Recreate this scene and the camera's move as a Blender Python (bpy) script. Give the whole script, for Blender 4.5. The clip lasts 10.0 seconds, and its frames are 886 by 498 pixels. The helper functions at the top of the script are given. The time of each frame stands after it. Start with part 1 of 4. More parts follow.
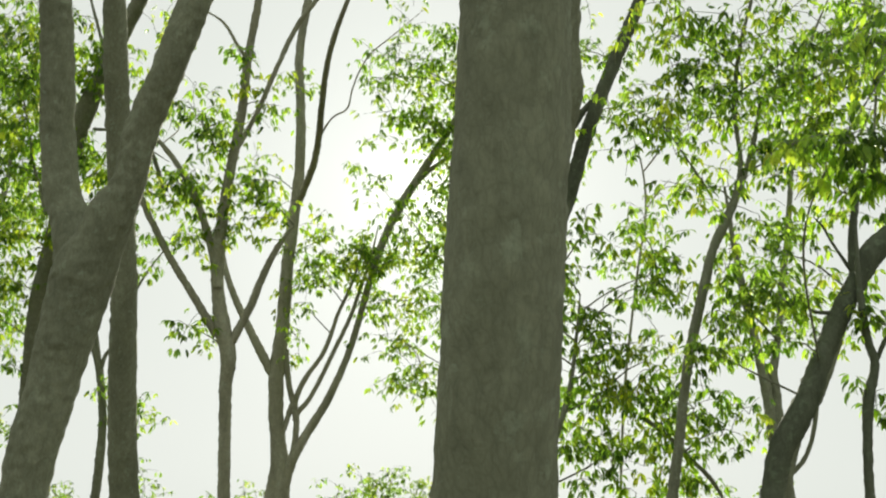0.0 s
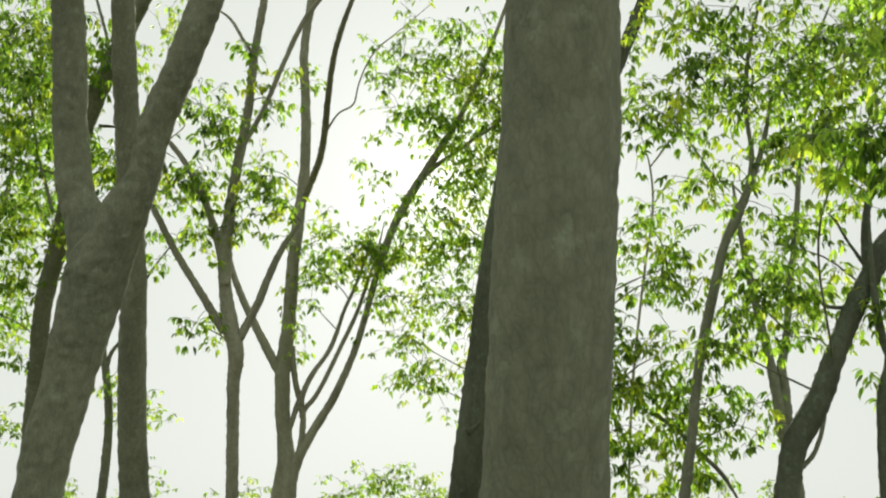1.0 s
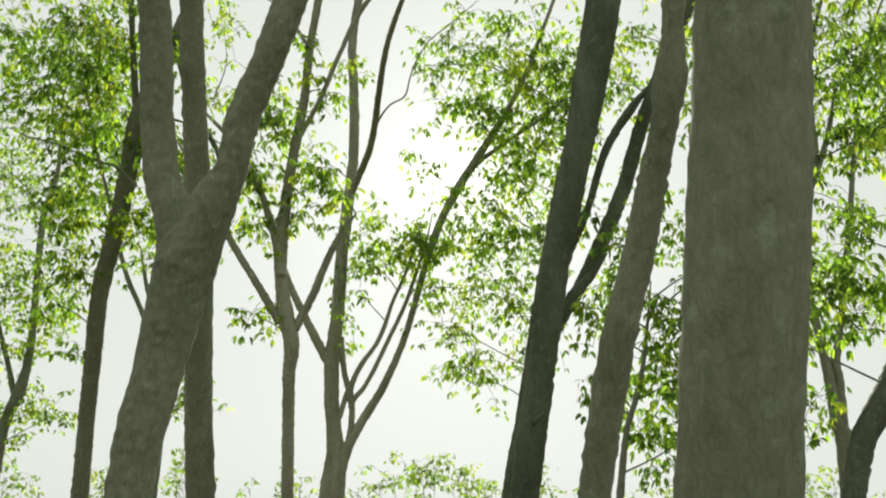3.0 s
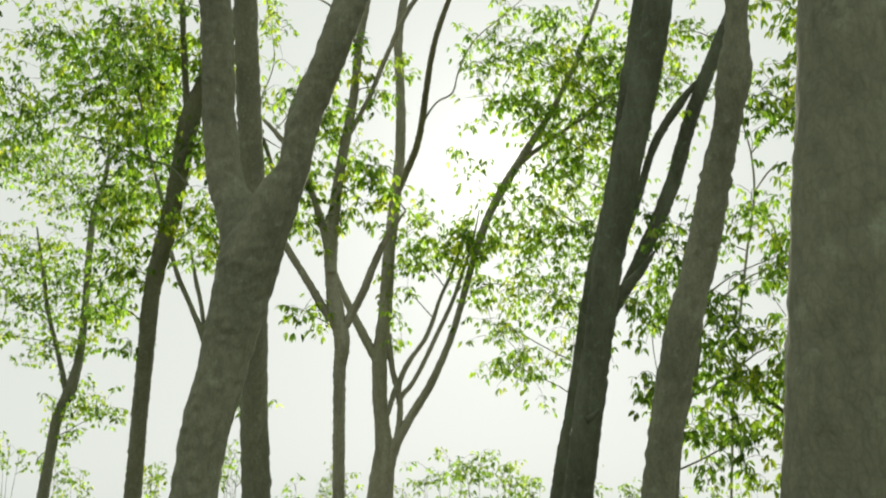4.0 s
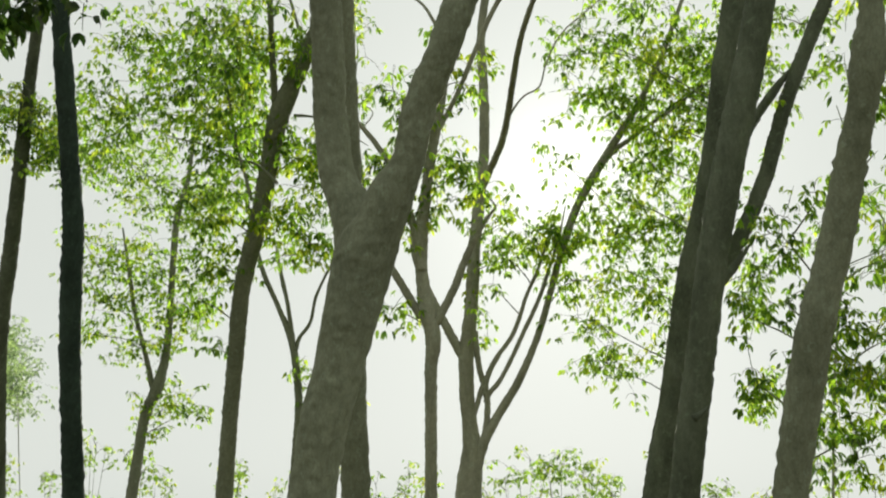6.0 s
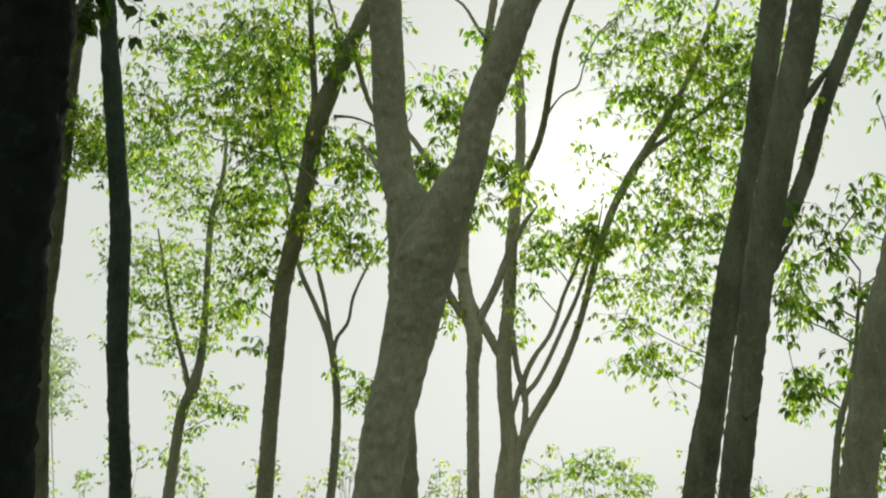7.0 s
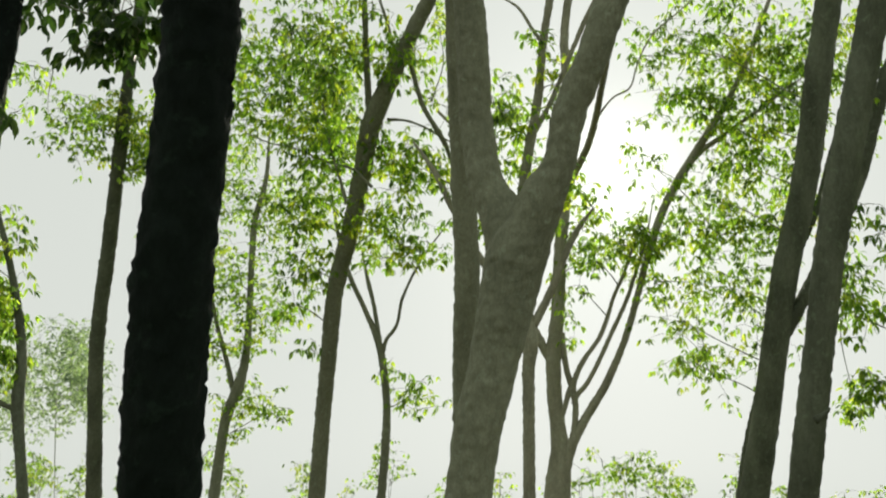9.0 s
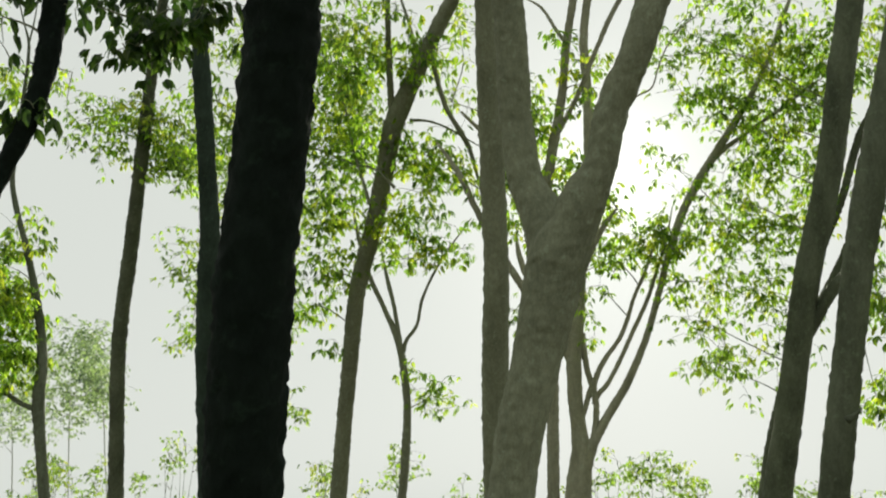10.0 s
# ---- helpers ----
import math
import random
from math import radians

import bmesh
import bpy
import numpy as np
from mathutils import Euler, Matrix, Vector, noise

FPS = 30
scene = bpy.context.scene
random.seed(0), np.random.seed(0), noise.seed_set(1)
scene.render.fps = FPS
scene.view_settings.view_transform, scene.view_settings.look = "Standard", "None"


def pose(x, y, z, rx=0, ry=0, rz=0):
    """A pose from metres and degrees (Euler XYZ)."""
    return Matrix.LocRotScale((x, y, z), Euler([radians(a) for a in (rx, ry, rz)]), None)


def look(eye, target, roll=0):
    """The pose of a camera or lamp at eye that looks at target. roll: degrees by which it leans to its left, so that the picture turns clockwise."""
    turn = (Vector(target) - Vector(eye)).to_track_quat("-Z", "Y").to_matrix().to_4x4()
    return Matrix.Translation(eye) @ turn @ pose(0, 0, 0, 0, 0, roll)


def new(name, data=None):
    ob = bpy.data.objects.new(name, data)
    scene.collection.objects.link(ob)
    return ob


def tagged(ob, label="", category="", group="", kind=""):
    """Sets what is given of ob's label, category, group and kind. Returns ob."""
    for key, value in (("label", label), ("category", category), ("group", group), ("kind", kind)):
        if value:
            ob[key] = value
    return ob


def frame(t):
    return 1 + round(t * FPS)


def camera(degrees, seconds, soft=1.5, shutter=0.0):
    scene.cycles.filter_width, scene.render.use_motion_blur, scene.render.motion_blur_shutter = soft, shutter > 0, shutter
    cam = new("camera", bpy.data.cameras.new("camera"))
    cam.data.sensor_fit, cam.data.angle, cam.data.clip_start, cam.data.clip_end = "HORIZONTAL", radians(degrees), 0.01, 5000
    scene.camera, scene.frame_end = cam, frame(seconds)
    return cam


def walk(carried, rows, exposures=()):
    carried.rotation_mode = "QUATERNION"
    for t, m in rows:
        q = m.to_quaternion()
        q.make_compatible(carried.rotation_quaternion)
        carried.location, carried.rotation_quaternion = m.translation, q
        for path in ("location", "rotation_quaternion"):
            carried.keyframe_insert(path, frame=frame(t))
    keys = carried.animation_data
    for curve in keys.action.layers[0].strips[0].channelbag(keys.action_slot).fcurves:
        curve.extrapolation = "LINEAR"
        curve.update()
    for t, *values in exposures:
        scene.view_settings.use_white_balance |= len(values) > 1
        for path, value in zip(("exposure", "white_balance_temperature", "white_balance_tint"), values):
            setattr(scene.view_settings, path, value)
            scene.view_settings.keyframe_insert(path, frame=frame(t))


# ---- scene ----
cam = camera(46.0, 10.0, soft=2.1)
PATH = [
    (0, (-0.037, -0.018, 1.496), (-0.034, 1.913, 2.014), 0.3),
    (0.5, (-0.077, 0.003, 1.5), (-0.07, 1.935, 2.016), 0.1),
    (1, (-0.119, 0.018, 1.504), (-0.116, 1.952, 2.015), 0.1),
    (1.5, (-0.167, 0.01, 1.5), (-0.172, 1.945, 2.008), 0.4),
    (2, (-0.25, -0.004, 1.498), (-0.265, 1.932, 2.0), 0.2),
    (2.5, (-0.334, -0.008, 1.496), (-0.365, 1.929, 1.992), 0.4),
    (2.7, (-0.369, -0.010, 1.488), (-0.404, 1.927, 1.985), 0.5),
    (3.8, (-0.498, -0.029, 1.494), (-0.604, 1.908, 1.983), 0.8),
    (4, (-0.524, -0.026, 1.492), (-0.645, 1.91, 1.98), 0.9),
    (4.5, (-0.561, 0.021, 1.506), (-0.716, 1.956, 1.99), 1.2),
    (5, (-0.612, 0.046, 1.483), (-0.799, 1.977, 1.969), 1.3),
    (5.5, (-0.691, 0.082, 1.511), (-0.906, 2.011, 1.992), 1.2),
    (5.7, (-0.726, 0.081, 1.503), (-0.955, 2.009, 1.985), 1.2),
    (6.8, (-0.948, 0.022, 1.494), (-1.231, 1.942, 1.974), 1.3),
    (7, (-0.978, 0.016, 1.496), (-1.268, 1.936, 1.975), 1.3),
    (7.5, (-1.063, -0.007, 1.489), (-1.371, 1.91, 1.969), 1.4),
    (8, (-1.153, -0.01, 1.486), (-1.478, 1.904, 1.967), 1.4),
    (8.5, (-1.218, -0.038, 1.48), (-1.549, 1.875, 1.962), 1.4),
    (9, (-1.298, -0.054, 1.476), (-1.634, 1.858, 1.96), 1.5),
    (9.5, (-1.369, -0.077, 1.471), (-1.713, 1.833, 1.954), 1.5),
    (10, (-1.469, -0.097, 1.469), (-1.818, 1.812, 1.953), 1.5),
]
EXPOSURES = [(0, 0.12), (5.0, 0.08), (7, 0.0), (10, 0.0)]
walk(cam, [(t, look(e, g, r)) for t, e, g, r in PATH], EXPOSURES)

# ---- world and sun ----
SUN_ELEVATION, SUN_AZIMUTH = radians(18.2), radians(-0.4)   # azimuth from +y towards +x
sun_way = Vector((math.sin(SUN_AZIMUTH) * math.cos(SUN_ELEVATION), math.cos(SUN_AZIMUTH) * math.cos(SUN_ELEVATION), math.sin(SUN_ELEVATION)))

world = bpy.data.worlds.new("hazy_sky")
scene.world = world
world.use_nodes = True
wn = world.node_tree
wn.nodes.clear()
sky = wn.nodes.new("ShaderNodeTexSky")
sky.sky_type, sky.sun_disc = "NISHITA", False
sky.sun_elevation, sky.sun_rotation = SUN_ELEVATION, SUN_AZIMUTH
sky.air_density, sky.dust_density, sky.ozone_density = 1.0, 3.0, 1.0
blue = wn.nodes.new("ShaderNodeBackground")
blue.inputs["Strength"].default_value = 0.05
pale = wn.nodes.new("ShaderNodeHueSaturation")       # moisture in the air washes the colour out
pale.inputs["Saturation"].default_value = 0.25
wn.links.new(sky.outputs["Color"], pale.inputs["Color"])
wn.links.new(pale.outputs["Color"], blue.inputs["Color"])
mist = wn.nodes.new("ShaderNodeBackground")          # bright morning mist over the whole sky
mist.inputs["Color"].default_value = (0.77, 0.81, 0.755, 1)
mist.inputs["Strength"].default_value = 0.93
both = wn.nodes.new("ShaderNodeMixShader")
both.inputs[0].default_value = 0.95
wn.links.new(blue.outputs[0], both.inputs[1])
wn.links.new(mist.outputs[0], both.inputs[2])
# the bright aureole that moist air draws round the sun
glow_at = wn.nodes.new("ShaderNodeTexCoord")
toward = wn.nodes.new("ShaderNodeVectorMath")
toward.operation = "DOT_PRODUCT"
toward.inputs[1].default_value = sun_way
wn.links.new(glow_at.outputs["Generated"], toward.inputs[0])
facing = wn.nodes.new("ShaderNodeMath")
facing.operation = "MAXIMUM"
facing.inputs[1].default_value = 0.0
wn.links.new(toward.outputs["Value"], facing.inputs[0])
rings = []
for tightness, gain in ((900.0, 0.5), (90.0, 0.14)):
    fall = wn.nodes.new("ShaderNodeMath")
    fall.operation = "POWER"
    fall.inputs[1].default_value = tightness
    wn.links.new(facing.outputs[0], fall.inputs[0])
    scaled = wn.nodes.new("ShaderNodeMath")
    scaled.operation = "MULTIPLY"
    scaled.inputs[1].default_value = gain
    wn.links.new(fall.outputs[0], scaled.inputs[0])
    rings.append(scaled)
ring_sum = wn.nodes.new("ShaderNodeMath")
ring_sum.operation = "ADD"
for k in (0, 1):
    wn.links.new(rings[k].outputs[0], ring_sum.inputs[k])
aureole = wn.nodes.new("ShaderNodeBackground")
aureole.inputs["Color"].default_value = (1.0, 0.98, 0.9, 1)
wn.links.new(ring_sum.outputs[0], aureole.inputs["Strength"])
whole = wn.nodes.new("ShaderNodeAddShader")
wn.links.new(both.outputs[0], whole.inputs[0])
wn.links.new(aureole.outputs[0], whole.inputs[1])
wout = wn.nodes.new("ShaderNodeOutputWorld")
wn.links.new(whole.outputs[0], wout.inputs["Surface"])

sun_data = bpy.data.lights.new("sun", "SUN")
sun_data.energy, sun_data.angle, sun_data.color = 5.0, radians(0.8), (1.0, 0.95, 0.76)
sun = new("sun", sun_data)
sun.matrix_world = look(sun_way * 60, (0, 0, 0))


# ---- materials ----
class Nodes:
    """A short hand for node materials."""

    def __init__(self, name):
        self.mat = bpy.data.materials.new(name)
        self.mat.use_nodes = True
        self.tree = self.mat.node_tree
        self.tree.nodes.clear()
        self.out = self.add("ShaderNodeOutputMaterial")

    def add(self, kind, **values):
        node = self.tree.nodes.new(kind)
        for key, value in values.items():
            node.inputs[key.replace("_", " ")].default_value = value
        return node

    def link(self, a, b):
        self.tree.links.new(a, b)

    def noise(self, scale, detail=4.0, rough=0.55, stretch=None):
        place = self.add("ShaderNodeTexCoord").outputs["Object"]
        if stretch:
            m = self.add("ShaderNodeMapping")
            m.inputs["Scale"].default_value = stretch
            self.link(place, m.inputs["Vector"])
            place = m.outputs["Vector"]
        n = self.add("ShaderNodeTexNoise", Scale=scale, Detail=detail, Roughness=rough)
        self.link(place, n.inputs["Vector"])
        return n.outputs["Fac"]

    def ramp(self, fac, stops):
        r = self.add("ShaderNodeValToRGB")
        while len(r.color_ramp.elements) < len(stops):
            r.color_ramp.elements.new(0.5)
        for e, (p, c) in zip(r.color_ramp.elements, stops):
            e.position, e.color = p, (*c, 1)
        self.link(fac, r.inputs["Fac"])
        return r.outputs["Color"]

    def mix(self, fac, a, b, blend="MIX"):
        m = self.tree.nodes.new("ShaderNodeMix")
        m.data_type, m.blend_type = "RGBA", blend
        if isinstance(fac, float):
            m.inputs[0].default_value = fac
        else:
            self.link(fac, m.inputs[0])
        for socket, value in ((m.inputs[6], a), (m.inputs[7], b)):
            if isinstance(value, tuple):
                socket.default_value = (*value, 1)
            else:
                self.link(value, socket)
        return m.outputs[2]


def bark_material(name, dark, mid, pale, lichen, patchy, shine=0.1):
    n = Nodes(name)
    coarse = n.noise(3.0, 5, 0.6, (1, 1, 0.35))
    fine = n.noise(38.0, 6, 0.65, (1, 1, 0.4))
    rings = n.noise(12.0, 4, 0.6, (0.7, 0.7, 1.3))
    spots = n.noise(16.0, 6, 0.7)
    grain = n.ramp(fine, [(0.3, (0.6, 0.6, 0.6)), (0.7, (1.0, 1.0, 1.0))])
    colour = n.mix(0.75, n.ramp(coarse, [(0.28, dark), (0.5, mid), (0.75, pale)]), grain, "MULTIPLY")
    place = n.add("ShaderNodeMapping")
    place.inputs["Scale"].default_value = (1, 1, 0.55)
    wobble = n.add("ShaderNodeTexNoise", Scale=9.0, Detail=3.0)
    where = n.add("ShaderNodeTexCoord").outputs["Object"]
    n.link(where, wobble.inputs["Vector"])
    n.link(n.mix(0.06, where, wobble.outputs["Color"], "ADD"), place.inputs["Vector"])
    cracks = n.tree.nodes.new("ShaderNodeTexVoronoi")
    cracks.feature = "DISTANCE_TO_EDGE"
    cracks.inputs["Scale"].default_value = 55.0
    n.link(place.outputs["Vector"], cracks.inputs["Vector"])
    fissure = n.ramp(cracks.outputs["Distance"], [(0.0, (0.6, 0.6, 0.6)), (0.2, (1, 1, 1))])
    colour = n.mix(0.3, colour, fissure, "MULTIPLY")
    patch = n.ramp(spots, [(0.56, (0, 0, 0)), (0.66, (patchy, patchy, patchy))])
    colour = n.mix(patch, colour, lichen)
    bump1 = n.add("ShaderNodeBump", Strength=0.22, Distance=0.02)
    n.link(rings, bump1.inputs["Height"])
    bump2 = n.add("ShaderNodeBump", Strength=0.8, Distance=0.008)
    n.link(fine, bump2.inputs["Height"])
    bump3 = n.add("ShaderNodeBump", Strength=0.25, Distance=0.004)
    n.link(fissure, bump3.inputs["Height"])
    n.link(bump1.outputs[0], bump3.inputs["Normal"])
    n.link(bump3.outputs[0], bump2.inputs["Normal"])
    s = n.add("ShaderNodeBsdfPrincipled", Roughness=0.85)
    s.inputs["Specular IOR Level"].default_value = shine
    n.link(colour, s.inputs["Base Color"])
    n.link(bump2.outputs[0], s.inputs["Normal"])
    n.link(s.outputs[0], n.out.inputs["Surface"])
    return n.mat


BARK_PALE = bark_material("pale_rubber_bark", (0.237, 0.235, 0.164), (0.351, 0.35, 0.249), (0.456, 0.46, 0.339), (0.427, 0.49, 0.371), 0.35)
BARK = bark_material("rubber_bark", (0.167, 0.178, 0.118), (0.233, 0.248, 0.166), (0.301, 0.32, 0.221), (0.338, 0.4, 0.284), 0.35)
BARK_MOSS = bark_material("mossy_bark", (0.0705, 0.08, 0.0536), (0.122, 0.138, 0.0927), (0.188, 0.21, 0.144), (0.188, 0.245, 0.149), 0.4)
# these two carry the shade of the backlit left-hand trunks in their colour
BARK_HALF_SHADED = bark_material("half_shaded_green_bark", (0.0224, 0.034, 0.0264), (0.04, 0.06, 0.0462), (0.064, 0.094, 0.0726), (0.072, 0.12, 0.077), 0.4, 0.1)
BARK_SHADED = bark_material("shaded_dark_bark", (0.0048, 0.008, 0.0063), (0.0088, 0.014, 0.0105), (0.016, 0.026, 0.0189), (0.02, 0.036, 0.0231), 0.4, 0.08)


def leaf_material(name, deep, mid, bright, ripe, through_gain=1.0, single=False):
    n = Nodes(name)
    rnd = n.tree.nodes.new("ShaderNodeObjectInfo").outputs["Random"] if single else n.tree.nodes.new("ShaderNodeNewGeometry").outputs["Random Per Island"]
    top = n.ramp(rnd, [(0.0, deep), (0.4, mid), (0.97, bright)])
    age = n.ramp(n.noise(2.3, 2, 0.5), [(0.36, (0.42, 0.45, 0.55)), (0.5, (0.85, 0.85, 0.85)), (0.64, (1.35, 1.3, 1.1))])   # old sprays darker, young ones lighter
    top = n.mix(1.0, top, age, "MULTIPLY")
    turning = n.ramp(n.noise(1.6, 3, 0.6), [(0.51, (0, 0, 0)), (0.66, (0.8, 0.8, 0.8))])   # whole sprays turning yellow
    top = n.mix(turning, top, n.ramp(rnd, [(0.0, mid), (0.8, ripe)]))
    vein = n.noise(60.0, 3, 0.6)
    top = n.mix(0.35, top, n.ramp(vein, [(0.3, (0.6, 0.6, 0.6)), (0.7, (1, 1, 1))]), "MULTIPLY")
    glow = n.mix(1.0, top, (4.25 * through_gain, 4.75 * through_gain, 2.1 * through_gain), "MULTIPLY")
    s = n.add("ShaderNodeBsdfPrincipled", Roughness=0.42)
    s.inputs["Specular IOR Level"].default_value = 0.35
    n.link(top, s.inputs["Base Color"])
    tr = n.add("ShaderNodeBsdfTranslucent")
    n.link(glow, tr.inputs["Color"])
    m = n.add("ShaderNodeMixShader", Fac=0.6)
    n.link(s.outputs[0], m.inputs[1])
    n.link(tr.outputs[0], m.inputs[2])
    n.link(m.outputs[0], n.out.inputs["Surface"])
    return n.mat


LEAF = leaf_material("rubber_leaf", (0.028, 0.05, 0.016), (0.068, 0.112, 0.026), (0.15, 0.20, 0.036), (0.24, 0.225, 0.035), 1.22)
# darker copy of the rubber leaf, crown shade mixed into its colour
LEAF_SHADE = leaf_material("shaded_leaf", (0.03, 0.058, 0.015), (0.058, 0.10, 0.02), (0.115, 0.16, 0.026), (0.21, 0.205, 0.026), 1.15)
# shade on the near hanging leaves, put into darker, less translucent colours
LEAF_UNLIT = leaf_material("unlit_green_leaf", (0.02, 0.042, 0.016), (0.03, 0.06, 0.02), (0.05, 0.085, 0.024), (0.09, 0.11, 0.024), 0.5)
LEAF_UNLIT_SINGLE = leaf_material("single_unlit_green_leaf", (0.02, 0.042, 0.016), (0.03, 0.06, 0.02), (0.05, 0.085, 0.024), (0.09, 0.11, 0.024), 0.5, single=True)


# mist in front of the far trees, put into their leaf and bark colours
LEAF_MISTED = leaf_material("mist_paled_leaf", (0.2, 0.27, 0.235), (0.27, 0.34, 0.29), (0.33, 0.4, 0.33), (0.36, 0.42, 0.32), 0.42)
BARK_MISTED = bark_material("mist_paled_bark", (0.42, 0.43, 0.38), (0.52, 0.53, 0.48), (0.62, 0.63, 0.57), (0.5, 0.54, 0.46), 0.3)


def ground_material():
    n = Nodes("leaf_litter")
    a = n.noise(0.35, 5, 0.6)
    b = n.noise(9.0, 6, 0.7)
    c = n.noise(45.0, 4, 0.7)
    colour = n.ramp(b, [(0.3, (0.06, 0.05, 0.03)), (0.5, (0.14, 0.10, 0.055)), (0.7, (0.22, 0.16, 0.08))])
    colour = n.mix(n.ramp(a, [(0.42, (0, 0, 0)), (0.58, (0.8, 0.8, 0.8))]), colour, n.ramp(c, [(0.35, (0.05, 0.08, 0.025)), (0.7, (0.12, 0.17, 0.05))]))
    bump = n.add("ShaderNodeBump", Strength=0.9, Distance=0.03)
    n.link(c, bump.inputs["Height"])
    s = n.add("ShaderNodeBsdfPrincipled", Roughness=0.95)
    n.link(colour, s.inputs["Base Color"])
    n.link(bump.outputs[0], s.inputs["Normal"])
    n.link(s.outputs[0], n.out.inputs["Surface"])
    return n.mat


GROUND = ground_material()


# ---- ground: a gentle hilltop that falls away behind the trees ----
def ground_height(x, y):
    d = math.hypot(x, y - 8)
    fall = max(0.0, d - 17.0)
    return -0.035 * fall - 0.0009 * min(fall, 60.0) ** 2 + 0.05 * noise.noise((x * 0.4, y * 0.4, 0)) * min(1.0, 40 / (d + 1))


def build_ground():
    steps = [0.0]
    while steps[-1] < 2500:
        steps.append(steps[-1] + max(0.5, steps[-1] * 0.09))
    axis = [-s for s in reversed(steps[1:])] + steps
    verts = [(x, y + 8, ground_height(x, y + 8)) for y in axis for x in axis]
    k = len(axis)
    faces = [(j * k + i, j * k + i + 1, (j + 1) * k + i + 1, (j + 1) * k + i) for j in range(k - 1) for i in range(k - 1)]
    me = bpy.data.meshes.new("ground")
    me.from_pydata(verts, [], faces)
    me.polygons.foreach_set("use_smooth", [True] * len(me.polygons))
    me.materials.append(GROUND)
    return tagged(new("ground", me), "hilltop plantation floor with brown leaf litter and grass", "ground", kind="structure")


build_ground()


# ---- trees ----
rng = random.Random(7)


def mesh_part(name, verts, faces, material, parent, label="", smooth=True):
    me = bpy.data.meshes.new(name)
    me.from_pydata(verts, [], faces)
    if smooth:
        me.polygons.foreach_set("use_smooth", [True] * len(me.polygons))
    me.materials.append(material)
    ob = new(name, me)
    ob.parent = parent
    ob.matrix_parent_inverse = parent.matrix_world.inverted()
    if label:
        tagged(ob, label)
    return ob


def spline(points, step):
    """A smooth line through (x, y, z, r) points, about step apart."""
    p = [np.array(q, float) for q in points]
    u = [0.0]
    for a, b in zip(p, p[1:]):
        u.append(u[-1] + max(1e-4, float(np.linalg.norm((b - a)[:3]))))
    slope = []
    for i in range(len(p)):
        if i in (0, len(p) - 1):
            k = min(i, len(p) - 2)
            slope.append((p[k + 1] - p[k]) / (u[k + 1] - u[k]))
        else:
            h0, h1 = u[i] - u[i - 1], u[i + 1] - u[i]
            slope.append(((p[i] - p[i - 1]) / h0 * h1 + (p[i + 1] - p[i]) / h1 * h0) / (h0 + h1))
    made = []
    for i in range(len(p) - 1):
        h = u[i + 1] - u[i]
        count = max(2, int(h / step))
        for k in range(count):
            t = k / count
            made.append((1 + 2 * t) * (1 - t) ** 2 * p[i] + t * (1 - t) ** 2 * h * slope[i] + t * t * (3 - 2 * t) * p[i + 1] + t * t * (t - 1) * h * slope[i + 1])
    made.append(p[-1])
    for q in made:
        q[3] = max(q[3], 0.002)
    return made


def tube(points, verts, faces, sides=8, step=0.06, rough=0.0, seed=0.0):
    """Adds a tapered, bumpy tube round a line of (x, y, z, r) to verts and faces."""
    line = spline(points, step)
    start = len(verts)
    side = Vector((1, 0, 0))
    for i, q in enumerate(line):
        a, b = line[max(0, i - 1)], line[min(len(line) - 1, i + 1)]
        way = Vector(b[:3] - a[:3]).normalized()
        side = (side - way * side.dot(way)).normalized()
        up = way.cross(side)
        centre = Vector(q[:3])
        for k in range(sides):
            ang = 2 * math.pi * k / sides
            out = side * math.cos(ang) + up * math.sin(ang)
            r = q[3]
            if rough:
                s = centre + out * r
                lump = min(rough, 0.010 / r)
                r *= 1 + lump * (0.45 * noise.noise((s.x * 6 + seed, s.y * 6, s.z * 4)) + 0.7 * noise.noise((s.x * 17, s.y * 17 + seed, s.z * 15)) + 1.1 * noise.noise((s.x * 41, s.y * 41 + seed, s.z * 37)) + 0.9 * noise.noise((s.x * 90, s.y * 90 + seed, s.z * 80)))
                knot = noise.noise((s.x * 5 + 31 + seed, s.y * 5, s.z * 6.5))
                r *= 1 + lump * 2.6 * max(0.0, knot - 0.42)
            verts.append(centre + out * r)
    n = len(line)
    for i in range(n - 1):
        for k in range(sides):
            a, b = start + i * sides + k, start + i * sides + (k + 1) % sides
            faces.append((a, b, b + sides, a + sides))
    faces.append(tuple(start + k for k in reversed(range(sides))))
    faces.append(tuple(start + (n - 1) * sides + k for k in range(sides)))
    return line


class Growth:
    """What one tree has gathered: its lines, twigs and leaves."""
    lines, twig_verts, twig_faces, leaf_verts, leaf_faces, leaf_material = [], [], [], [], [], None


def new_tree(name, label, base):
    ob = new(name)
    ob.empty_display_size = 0.3
    ob.location = (base[0], base[1], ground_height(*base))
    bpy.context.view_layer.update()
    Growth.lines, Growth.twig_verts, Growth.twig_faces, Growth.leaf_verts, Growth.leaf_faces = [], [], [], [], []
    return tagged(ob, label, "tree", group="plantation trees")


def limb(tree, name, bark, points, rough=0.14):
    verts, faces = [], []
    thick = max(q[3] for q in points)
    points = flare(points) if name == "trunk" else list(points)
    near = points[0][1] < 5.5
    sides = 40 if near else (18 if thick > 0.06 else 9)
    line = tube(points, verts, faces, sides, 0.018 if near else max(0.026, thick * 0.3), rough, rng.uniform(0, 50))
    Growth.lines.extend(q for q in line[len(line) // 4:])
    mesh_part(name, verts, faces, bark, tree)


